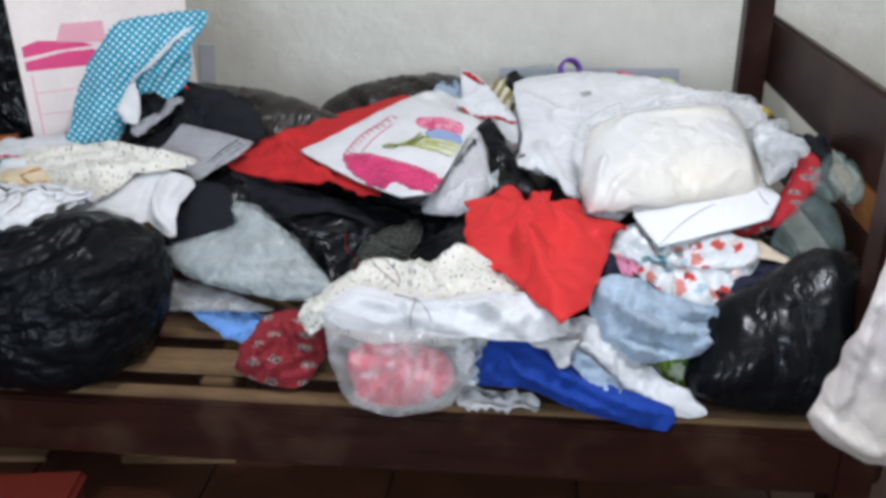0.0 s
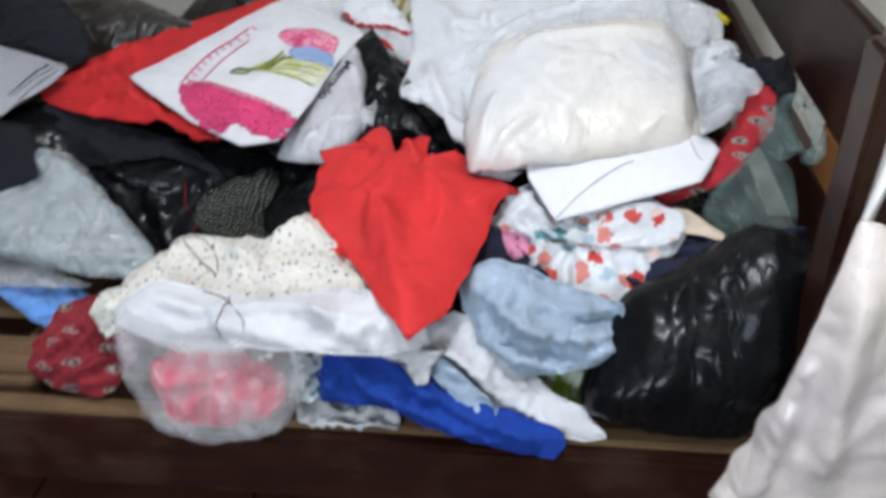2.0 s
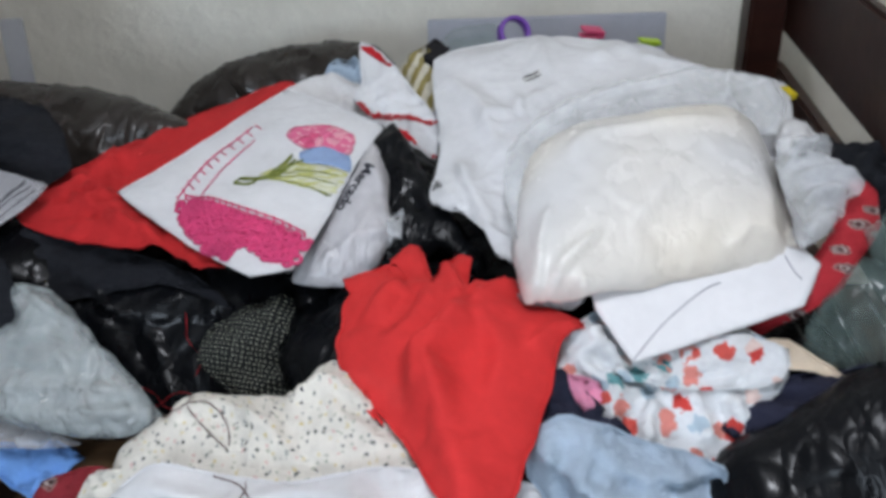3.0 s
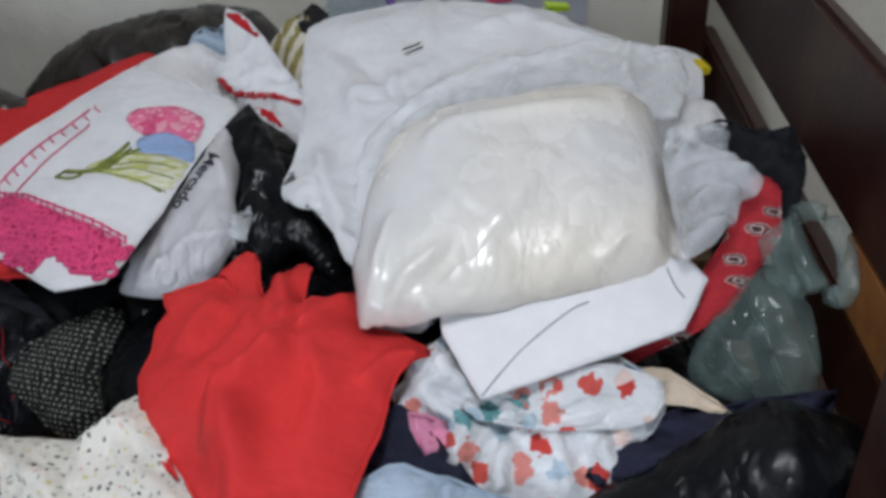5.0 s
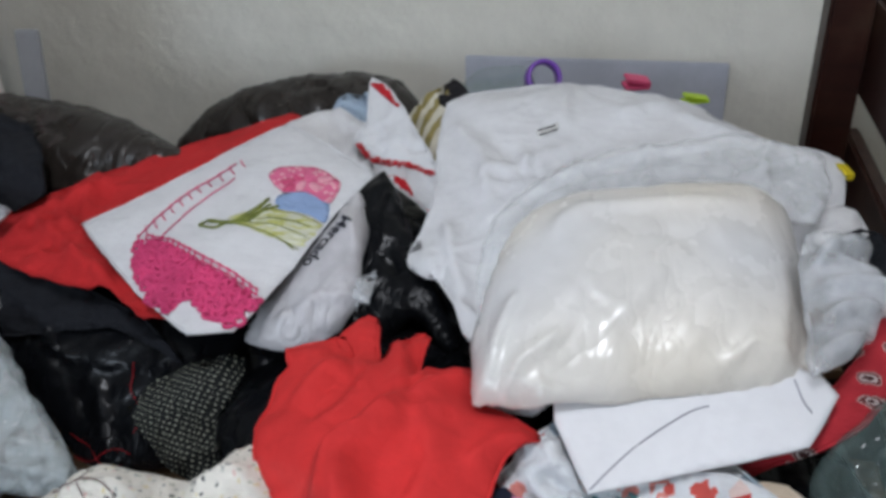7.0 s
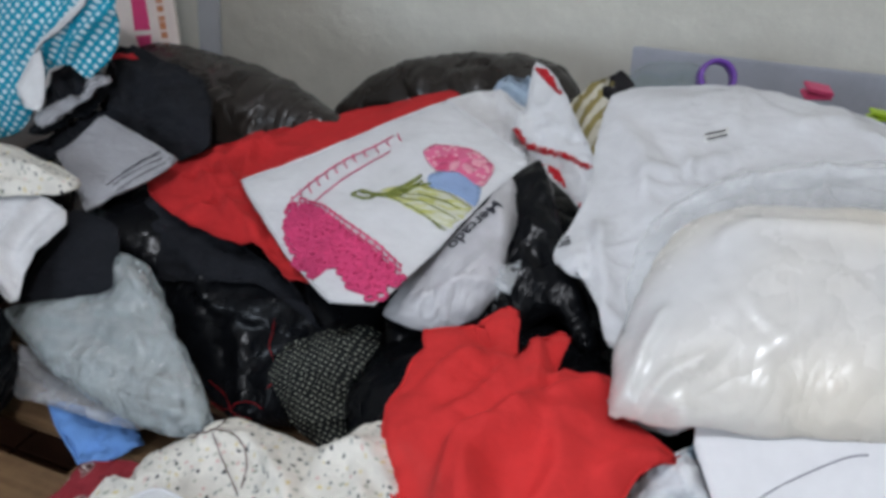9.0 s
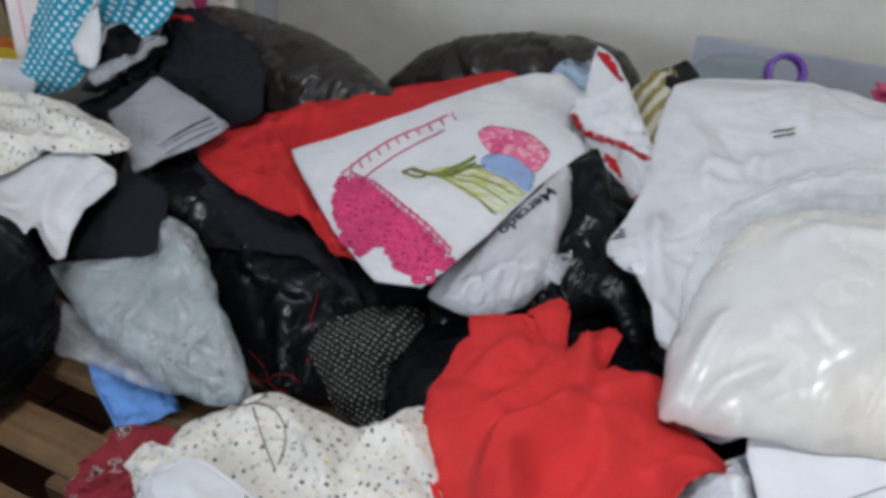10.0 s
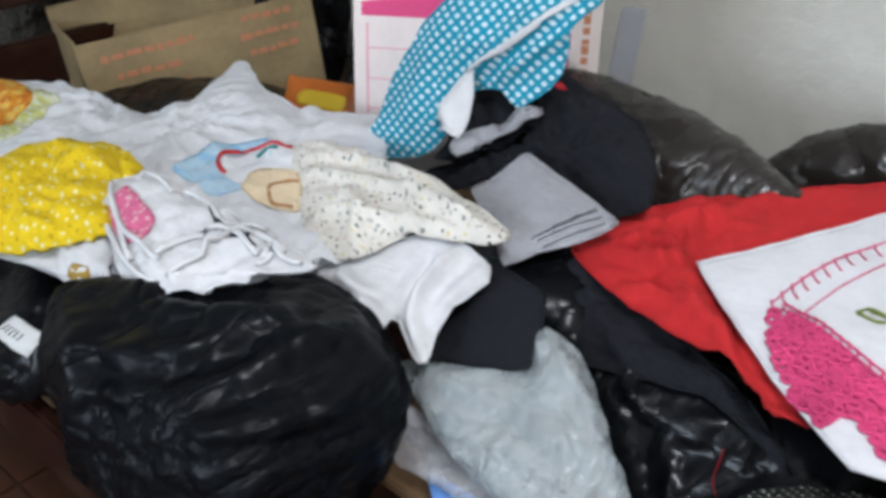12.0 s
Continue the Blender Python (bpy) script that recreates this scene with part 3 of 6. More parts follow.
# ---- the heap's inner bags ----
def stuffed(label, m, sx, sy, sz, material="bin", seed=1, ear=0.0, folds=()):
    """A full plastic bag: a lumpy body with long slack folds; ear lifts one top corner, folds are long creases along lines on its skin."""
    bm = bmesh.new()
    bmesh.ops.create_icosphere(bm, subdivisions=6 if ear else 5, radius=1)
    for v in bm.verts:
        c = v.co.copy()
        big = noise.noise(c * 1.7 + Vector((seed, 0, 0)))
        crease = 1 - 2 * abs(noise.noise(Vector((c.x * 4, c.y * 4, c.z * 1.8)) + Vector((0, seed, 0))))
        fine = 1 - 2 * abs(noise.noise(c * 9 + Vector((0, 0, seed))))
        gather = math.exp(-abs(noise.noise(Vector((math.atan2(c.y, c.x) * 2.2, c.z * 0.8, seed)))) * 10)
        line = math.exp(-abs(noise.noise(Vector((c.x * 1.0, c.y * 1.0, c.z * 3.6 + 0.9 * c.x)) + Vector((seed, seed, 0)))) * 12)
        line += 0.6 * math.exp(-abs(noise.noise(Vector((c.x * 2.1, c.y * 2.1, c.z * 6.5 - 2.2 * c.x)) + Vector((0, seed, seed)))) * 14)
        k = 1 + 0.07 * big + 0.02 * crease + 0.006 * fine - 0.02 * gather - 0.035 * line
        k += 0.16 * ear * max(0.0, -c.x * 0.62 + c.z * 0.72 - c.y * 0.3) ** 6
        flat = c / (abs(c.x) ** 3.1 + abs(c.y) ** 3.1 + abs(c.z) ** 3.1) ** (1 / 3.1)
        v.co = Vector((flat.x * sx, flat.y * sy, max(flat.z * sz, -sz * 0.86))) * k
    if folds:
        bm.normal_update()
        skin_at = np.array([v.co for v in bm.verts])
        lift = np.zeros(len(skin_at))
        for line, height in folds:
            p = np.array(line)
            a, ab = p[:-1], p[1:] - p[:-1]
            ap = skin_at[:, None] - a
            t = np.clip((ap * ab).sum(2) / (ab * ab).sum(1), 0, 1)
            d = np.linalg.norm(ap - t[..., None] * ab, axis=2).min(1)
            lift += height * np.exp(-(d / 0.019) ** 2)
        for v, h in zip(bm.verts, lift):
            v.co += v.normal * h
    body = part("garbage_bag", bm, material, None, "", m, True)
    return tagged(body, label, "bag", "bags on the bed")


INNER = "stuffed black plastic bag buried in the clothes heap"
for i, (x, y, z, a, b, c) in enumerate((
        (-0.95, 2.1, 0.56, 0.24, 0.26, 0.13), (-0.45, 2.3, 0.57, 0.22, 0.24, 0.15), (0.0, 2.42, 0.565, 0.25, 0.26, 0.14), (0.5, 2.4, 0.575, 0.26, 0.28, 0.145),
        (0.25, 2.05, 0.53, 0.2, 0.2, 0.11), (0.68, 2.0, 0.53, 0.19, 0.15, 0.11), (-1.45, 2.2, 0.54, 0.26, 0.28, 0.12), (0.33, 1.86, 0.485, 0.14, 0.09, 0.06))):
    stuffed(INNER, pose(x, y, z, 0, 0, i * 37), a, b, c, "bin", i * 5.3)

# ---- clothes and bags, from the back of the bed to its front ----
spread("garbage_bag", "smoky brown plastic bag stuffed and leaning on the wall", "bag", "brown_bin", pose(-0.104, 2.773, 0.740, 55, 0, 0), [(-0.28, -0.13), (-0.22, -0.01), (-0.13, 0.04), (-0.01, 0.07), (0.11, 0.08), (0.2, 0.06), (0.25, -0.02), (0.08, -0.1)], (0, 0, 0), up=0.07, down=0.16, width=0.14, fold=0.012, freq=8, sharp=0.8, full=True, seed=2)
spread("garbage_bag", "smoky brown plastic bag, crumpled, under a black shirt", "bag", "brown_bin", pose(-0.506, 2.473, 0.773, 45, 0, 0), [(-0.27, 0.02), (-0.26, 0.07), (-0.14, 0.09), (-0.01, 0.08), (0.12, 0.06), (0.29, -0.01), (0.27, -0.06), (0.09, -0.13), (-0.09, -0.12)], (0, -0, 0), up=0.06, down=0.14, width=0.12, fold=0.012, freq=8.5, sharp=0.8, full=True, seed=3)
black_shirt = spread("shirt", "black cotton shirt thrown over a brown plastic bag", "shirt", "black", pose(-0.556, 2.304, 0.806, 42, 0, 0), [(-0.192, -0.121), (-0.145, -0.083), (-0.094, -0.040), (-0.064, 0.011), (-0.096, 0.070), (-0.088, 0.107), (-0.024, 0.109), (0.109, 0.076), (0.166, 0.019), (0.194, -0.046), (0.147, -0.083), (0.047, -0.055), (-0.039, -0.036), (-0.076, -0.101), (-0.115, -0.128)], (-0, 0, -0), hem="hem", soft=0.25, up=0.03, down=0.1, width=0.09, fold=0.012, freq=8, seed=4, sharp=0.3)
patch("sewn_label", black_shirt, skin(black_shirt), [(-0.063, 0.075), (-0.036, 0.096), (-0.024, 0.089), (-0.052, 0.068)], "p_red", "small red sewn label", 0.003, 0.1)
checked = spread("folded_cloth", "grey checked cotton cloth lying on black clothes", "cloth", "grey_mesh", pose(-0.486, 2.161, 0.763, 30, 0, 0), [(-0.111, -0.000), (-0.090, 0.024), (-0.071, 0.092), (0.009, 0.067), (0.119, 0.035), (0.087, -0.013), (0.043, -0.052), (0.012, -0.089), (-0.033, -0.052)], (-0, -0, -0), hem="hem", up=0.01, down=0.05, width=0.06, fold=0.004, freq=7, seed=5, soft=0.2)
for line in ([(0.044, -0.044), (0.076, -0.004), (0.112, 0.035)], [(0.034, -0.037), (0.066, 0.003), (0.102, 0.042)], [(0.024, -0.040), (0.057, 0.008), (0.091, 0.048)], [(0.036, -0.023), (0.065, 0.014), (0.083, 0.055)]):
    cord("woven_stripe", checked, skin(checked), line, 0.0009, "ink", "thin dark woven stripe", 0.0006, 0.008)
spread("cloth", "red cotton cloth crumpled under a white dish towel", "cloth", "red", pose(-0.210, 2.261, 0.739, 8, 0, 0), [(-0.23, -0.07), (-0.22, -0), (-0.13, 0.11), (-0.01, 0.22), (0.14, 0.35), (0.19, 0.3), (0.07, 0.11), (-0.02, -0.04), (0.07, -0.12), (0.17, -0.2), (0.13, -0.21), (0.06, -0.17), (-0.04, -0.16), (-0.16, -0.12)], (-0, 0, -0), hem="hem", up=0.006, down=0.05, width=0.08, fold=0.006, freq=5.5, sharp=0.7, seed=6, turn=0.9, soft=0.5, ridges=(([(-0.017, 0.208), (-0.110, 0.071), (-0.188, -0.033)], 0.010, 0.02, 0.5), ([(-0.171, -0.071), (-0.101, -0.075), (-0.062, -0.037)], 0.014, 0.014, 0.4), ([(-0.113, -0.119), (-0.034, -0.125), (0.064, -0.166)], 0.012, 0.014, 0.4), ([(-0.179, -0.076), (-0.131, -0.022), (-0.062, -0.032)], 0.012, 0.012, 0.4), ([(-0.161, -0.032), (-0.069, -0.088), (0.018, -0.150)], 0.014, 0.014, 0.4), ([(-0.133, -0.004), (-0.032, -0.082), (0.057, -0.169)], 0.010, 0.012),))
spread("cloth", "white cotton cloth with a crumpled corner", "cloth", "white_worn", pose(0.082, 2.507, 0.773, 25, 0, 0), [(-0.14, 0.04), (-0.05, 0.1), (0.05, 0.03), (0.1, -0.04), (0.07, -0.07), (-0.02, -0.05)], (-0, -0, 0), up=0.01, down=0.04, fold=0.006, seed=8, soft=0.3)

towel = spread("dish_towel", "white dish towel with painted flower and pink crochet edging", "towel", "white", pose(-0.006, 2.213, 0.758, 10, 0, 0), [(-0.25, -0.01), (-0.14, 0.15), (-0.03, 0.31), (0.17, 0.17), (0.14, 0.07), (0.1, -0.14), (0.08, -0.2), (0.02, -0.21), (-0.09, -0.14)], (0, 0, -0), hem="hem", up=0.012, down=0.02, width=0.12, fold=0.004, freq=6, seed=7, soft=0.08, ragged=0.002)
ts = skin(towel)
patch("painted_leaves", towel, ts, [(-0.017, 0.018), (0.025, 0.048), (0.082, 0.045), (0.135, 0.025), (0.126, -0.017), (0.093, -0.022), (0.03, -0.002)], "p_lime", "lime green painted leaves")
patch("painted_vase", towel, ts, [(0.039, 0.08), (0.078, 0.1), (0.124, 0.075), (0.132, 0.034), (0.101, 0.045), (0.053, 0.05)], "p_blue", "pale blue painted patch", 0.0022)
for line in ([(-0.053, -0.004), (-0.043, 0.009), (-0.021, 0.008), (0.010, 0.019), (0.040, 0.065)], [(-0.052, -0.006), (-0.029, -0.007), (-0.014, 0.006), (0.014, 0.031), (0.030, 0.077)], [(-0.021, 0.005), (0.012, 0.014), (0.035, 0.045), (0.057, 0.059)], [(0.000, 0.019), (0.018, 0.052), (0.031, 0.080)], [(-0.041, 0.005), (-0.004, 0.008), (0.027, 0.023)]):
    cord("painted_stem", towel, ts, line, 0.0021, "p_green", "dark green painted stem", 0.002, 0.005)
for line in ([(0.006, 0.007), (0.059, -0.009), (0.119, -0.035)], [(0.012, 0.014), (0.070, 0.009), (0.123, -0.007)], [(0.022, 0.023), (0.071, 0.026), (0.120, 0.016)], [(0.038, -0.001), (0.082, -0.019), (0.112, -0.037)], [(0.044, 0.025), (0.100, 0.024)]):
    cord("painted_leaf_line", towel, ts, line, 0.0009, "p_green", "thin dark green line", 0.0022, 0.006)
patch("painted_flower", towel, ts, [(0.007, 0.129), (0.016, 0.153), (0.071, 0.162), (0.126, 0.129), (0.123, 0.079), (0.079, 0.097), (0.043, 0.092)], "p_pink", "pink painted flower", 0.003)
base = [(0.007, 0.129), (0.016, 0.153), (0.071, 0.162), (0.126, 0.129), (0.123, 0.079), (0.079, 0.097), (0.043, 0.092)]
fx, fy = sum(p[0] for p in base) / len(base), sum(p[1] for p in base) / len(base)
for k in range(9):
    a, r = k * 2.4, 0.008 + 0.0032 * k
    x, y = fx + r * math.cos(a) * 1.15, fy + r * math.sin(a) * 0.8
    petal = [(x + 0.013 * math.cos(b) * math.cos(a) - 0.007 * math.sin(b) * math.sin(a), y + 0.013 * math.cos(b) * math.sin(a) + 0.007 * math.sin(b) * math.cos(a)) for b in [i * math.tau / 9 for i in range(9)]]
    patch("painted_petal", towel, ts, petal, ("p_pink", "p_rose", "p_pale")[k % 3], "", 0.0034 + 0.0003 * k, 0.8, 0.005, k)
lace = [(-0.141, -0.049), (-0.119, -0.019), (-0.03, -0.066), (0.042, -0.1), (0.098, -0.131), (0.1, -0.158), (0.081, -0.194), (0.045, -0.19), (0.014, -0.16), (-0.011, -0.151), (-0.026, -0.179), (-0.065, -0.158), (-0.109, -0.102)]
head = [(-0.128, -0.029), (-0.081, -0.042), (-0.029, -0.068), (0.042, -0.1), (0.098, -0.131)]
mid_x, mid_y = sum(p[0] for p in lace) / len(lace), sum(p[1] for p in lace) / len(lace)
dense = [(a[0] + (b[0] - a[0]) * k / 9, a[1] + (b[1] - a[1]) * k / 9) for a, b in zip(head, head[1:]) for k in range(9)]
inward = Vector((mid_x, mid_y)) - Vector(dense[len(dense) // 2])
inward.normalize()
shells = [p for p in inside_of(lace, 0.0112, 0.35) if min(math.hypot(p[0] - q[0], p[1] - q[1]) for q in dense) > 0.0135]
patch("edging_ground", towel, ts, [(mid_x + 0.86 * (x - mid_x) + inward.x * 0.006, mid_y + 0.86 * (y - mid_y) + inward.y * 0.006) for x, y in lace], "crochet_pink", "close pink crochet ground", 0.0016, 0.5)
part("crochet_edging", loops(ts, shells, 0.0066, 0.0031), "crochet_pink", towel, "bright pink crochet edging", None, True)["kind"] = "stuff"
for d in (0.0, 0.011):
    cord("edging_chain", towel, ts, [(x + inward.x * d, y + inward.y * d) for x, y in dense], 0.0014, "crochet_pink", "pink chain-stitched row")
for x, y in dense[::2]:
    cord("stitch", towel, ts, [(x - inward.x * 0.003, y - inward.y * 0.003), (x + inward.x * 0.005, y + inward.y * 0.005), (x + inward.x * 0.014, y + inward.y * 0.014)], 0.0014, "crochet_pink", "", 0.002, 0.004)
rail = [(-0.14, -0.034), (-0.124, 0.034), (-0.099, 0.1), (-0.056, 0.167)]
cord("stitching", towel, ts, rail, 0.0012, "crochet_pink", "pink stitched line")
cord("stitching", towel, ts, [(-0.104, -0.077), (-0.100, -0.029), (-0.080, 0.044), (-0.043, 0.130)], 0.0011, "crochet_pink", "pink stitched line")
for i in range(12):
    t = i / 11 * (len(rail) - 1.001)
    (x0, y0), (x1, y1) = rail[int(t)], rail[int(t) + 1]
    x, y = x0 + (x1 - x0) * (t % 1), y0 + (y1 - y0) * (t % 1)
    cord("stitch", towel, ts, [(x - 0.003, y + 0.004), (x + 0.004, y - 0.008), (x + 0.017, y - 0.02)], 0.0012, "crochet_pink", "", 0.002, 0.004)

market = spread("shopping_bag", "thin grey plastic shopping bag with printed word", "bag", "market_bag", pose(0.138, 2.195, 0.712, 28, 0, 0), [(-0.08, -0.07), (-0.05, -0), (-0.01, 0.09), (0.01, 0.15), (0.03, 0.13), (0.05, 0.07), (0.05, 0.02), (0.06, -0.04), (0.04, -0.09), (-0.01, -0.13), (-0.09, -0.12)], (-0, -0, 0), up=0.035, down=0.06, width=0.06, fold=0.004, freq=8, sharp=0.9, turn=1.2, full=True, seed=9, soft=0.5, ridges=(([(0.061, -0.030), (0.004, -0.066), (-0.046, -0.109)], 0.009, 0.007, 0.5), ([(0.067, -0.044), (0.050, -0.104), (0.061, -0.145)], 0.009, 0.007, 0.5), ([(0.045, 0.019), (0.016, -0.044), (-0.016, -0.121)], 0.007, 0.008), ([(0.005, 0.105), (0.046, 0.038), (0.060, -0.026)], 0.008, 0.008),))
ms = skin(market)
(wx0, wy0), (wx1, wy1) = [(0.013, 0.085), (-0.029, -0.008)]
font = bpy.data.curves.new("word", "FONT")
font.body, font.size, font.offset = "Mercado", 0.028, 0.0006
lettering = new("word", font)
bpy.context.view_layer.update()
letters = bpy.data.meshes.new_from_object(lettering)
bpy.data.objects.remove(lettering)
bm = bmesh.new()
bm.from_mesh(letters)
bmesh.ops.triangulate(bm, faces=bm.faces)
bmesh.ops.subdivide_edges(bm, edges=bm.edges[:], cuts=1)
ang = math.atan2(wy1 - wy0, wx1 - wx0)
for v in bm.verts:
    x, y = v.co.x, v.co.y
    p = laid(ms, wx0 + math.cos(ang) * x - math.sin(ang) * y, wy0 + math.sin(ang) * x + math.cos(ang) * y, 0.0018)
    v.co = p or Vector((wx0, wy0, 0))
part("printed_word", bm, "ink", market, "dark printed word")

spread("garbage_bag", "shiny black plastic bag wedged beside a grey bag", "bag", "bin", pose(0.232, 2.233, 0.699, 35, 0, 0), [(-0.09, 0.13), (-0.05, 0.17), (-0.01, 0.11), (0.02, 0.05), (0.06, -0.01), (0.11, -0.09), (0.1, -0.12), (0.04, -0.07), (-0.03, -0.13), (-0.08, -0.09), (-0.07, 0.05)], (-0, -0, -0), up=0.03, down=0.07, width=0.05, fold=0.013, freq=14, sharp=0.8, full=True, seed=10)
spread("cloth", "scrap of blue and white printed cloth", "cloth", "lblue", pose(0.059, 2.613, 0.813, 45, 0, 0), [(-0.04, -0.01), (-0.02, 0.02), (0.01, 0.03), (0.05, -0.01), (0.01, -0.04)], (-0, 0, -0), up=0.02, down=0.04, fold=0.012, freq=18, seed=11)
rw = spread("dish_towel", "white cloth with a red crocheted border", "towel", "white", pose(0.163, 2.498, 0.799, 30, 0, 0), [(-0.07, 0.13), (-0.03, 0.11), (0.04, 0.01), (0.09, -0.06), (0.09, -0.14), (0.02, -0.09), (-0.07, -0.01), (-0.06, 0.04)], (-0, 0, 0), hem="hem", up=0.012, down=0.05, fold=0.006, seed=12, soft=0.2)
ws = skin(rw)
patch("red_border", rw, ws, [(-0.009, -0.071), (0.035, -0.078), (0.058, -0.115), (0.095, -0.144), (0.048, -0.135), (0.015, -0.111)], "crochet_red", "red knitted wedge", 0.002, 0.3, 0.006)
patch("red_border", rw, ws, [(-0.072, 0.121), (-0.037, 0.116), (0.001, 0.084), (-0.006, 0.063), (-0.040, 0.093)], "crochet_red", "red knitted corner", 0.002, 0.3, 0.006)
edge = [(0.095, -0.142), (0.034, -0.121), (-0.009, -0.073), (-0.066, -0.016), (-0.033, -0.041), (0.025, -0.057), (0.090, -0.067)]
part("crochet_edging", loops(ws, [(x + random.uniform(-0.003, 0.003), y + random.uniform(-0.003, 0.003)) for (a0, b0), (a1, b1) in zip(edge, edge[1:]) for x, y in [(a0 + (a1 - a0) * k / 18, b0 + (b1 - b0) * k / 18) for k in range(18)]], 0.0032, 0.0014), "crochet_red", rw, "red crochet border", None, True)["kind"] = "stuff"
spread("folded_cloth", "cream and ochre striped cloth, folded", "cloth", "striped", pose(0.212, 2.611, 0.792, 40, 0, 0), [(-0.05, -0), (-0.01, 0.07), (0.02, 0.06), (0.03, -0.03), (0.01, -0.1)], (0, 0, 0), up=0.03, down=0.07, width=0.04, fold=0.006, freq=14, seed=13)

shirt = spread("shirt", "white cotton shirt spread under a plastic bag", "shirt", "white", pose(0.499, 2.396, 0.784, 14, 0, 0), [(-0.26, 0.19), (-0.13, 0.26), (-0.01, 0.28), (0.13, 0.24), (0.25, 0.14), (0.37, 0.09), (0.33, -0.1), (0.08, -0.24), (-0.11, -0.34), (-0.18, -0.24), (-0.24, -0.2), (-0.23, -0.07)], (-0, -0, -0), hem="hem", up=0.025, down=0.06, width=0.12, fold=0.006, freq=5, seed=14, soft=0.5, sharp=0.35, ridges=(([(-0.246, 0.135), (-0.169, 0.015), (-0.135, -0.115)], 0.009, 0.02, 0.5), ([(-0.179, -0.039), (-0.106, -0.006), (-0.050, 0.056)], 0.008, 0.018, 0.5), ([(-0.205, -0.115), (-0.168, -0.219), (-0.129, -0.330)], 0.014, 0.018, 0.4), ([(-0.227, -0.164), (-0.191, -0.231), (-0.139, -0.322)], 0.010, 0.014), ([(0.026, 0.145), (0.071, 0.192), (0.127, 0.207)], 0.008, 0.02), ([(0.126, 0.175), (0.179, 0.127), (0.240, 0.111)], 0.010, 0.018, 0.4),))
ss = skin(shirt)
stitched = [(-0.255, -0.092), (-0.25, -0.141), (-0.231, -0.188)]
for (x0, y0), (x1, y1) in zip(stitched, stitched[1:]):
    for k in range(5):
        x, y = x0 + (x1 - x0) * k / 5, y0 + (y1 - y0) * k / 5
        cord("stitch", shirt, ss, [(x - 0.004, y), (x + 0.004, y + 0.002), (x + 0.016, y + 0.003)], 0.0013, "crochet_black", "black edging stitch", 0.002, 0.004)
patch("size_tag", shirt, ss, [(-0.093, 0.092), (-0.061, 0.124), (-0.06, 0.109), (-0.085, 0.075)], "label", "small white sewn-in tag", 0.002, 0.1)
ta, tb, tc, td = [(-0.093, 0.092), (-0.061, 0.124), (-0.06, 0.109), (-0.085, 0.075)]
for k in (0.2, 0.75):
    cord("tag_bar", shirt, ss, [(ta[0] + (td[0] - ta[0]) * k + (tb[0] - ta[0]) * q, ta[1] + (td[1] - ta[1]) * k + (tb[1] - ta[1]) * q) for q in (0.05, 0.5, 0.95)], 0.0014, "ink", "dark printed bar", 0.003, 0.006)
pillow_bag = thing("plastic_bag", "white plastic bag filled with cream cloth, mouth open", "bag")
def flap(name, material, label, m, outline, bend, **how):
    return part(name, pillow(outline, bend, **how), material, pillow_bag, label, m, True)


flap("bag_body", "white_bag", "film drawn tight over cream cloth", pose(0.582, 2.086, 0.780, 16, 0, 0), [(-0.174, -0.169), (-0.189, -0.088), (-0.186, -0.008), (-0.175, 0.071), (-0.147, 0.135), (-0.084, 0.174), (0.031, 0.200), (0.138, 0.206), (0.180, 0.162), (0.193, 0.072), (0.196, -0.022), (0.193, -0.082), (0.144, -0.112), (0.061, -0.133), (-0.021, -0.154), (-0.084, -0.172), (-0.134, -0.176), (-0.157, -0.171)], (-0, -0, 0), up=0.075, down=0.05, width=0.17, fold=0.003, freq=8, sharp=0.9, seed=15, soft=0.5, step=0.007, full=True, ridges=(([(-0.133, -0.152), (-0.075, -0.180), (-0.002, -0.167), (0.089, -0.147), (0.176, -0.121)], 0.012, 0.018, 0.35), ([(-0.152, -0.196), (-0.119, -0.142), (-0.072, -0.102)], 0.008, 0.010, 0.5), ([(-0.148, -0.190), (-0.094, -0.169), (-0.033, -0.164)], 0.007, 0.009), ([(-0.158, -0.185), (-0.151, -0.111), (-0.135, -0.043)], 0.009, 0.012, 0.5), ([(-0.126, 0.026), (-0.076, 0.093), (0.029, 0.113), (0.126, 0.119)], 0.006, 0.014), ([(-0.034, -0.098), (0.015, -0.030), (0.061, 0.035)], 0.005, 0.02, 0.5), ([(-0.092, -0.074), (-0.056, -0.021), (-0.019, 0.055)], 0.004, 0.02), ([(0.088, -0.116), (0.126, -0.082), (0.177, -0.083)], 0.006, 0.010, 0.5), ([(0.183, 0.069), (0.184, -0.024), (0.173, -0.107)], -0.014, 0.014), ([(-0.002, -0.156), (0.058, -0.132), (0.119, -0.115)], 0.004, 0.015),))
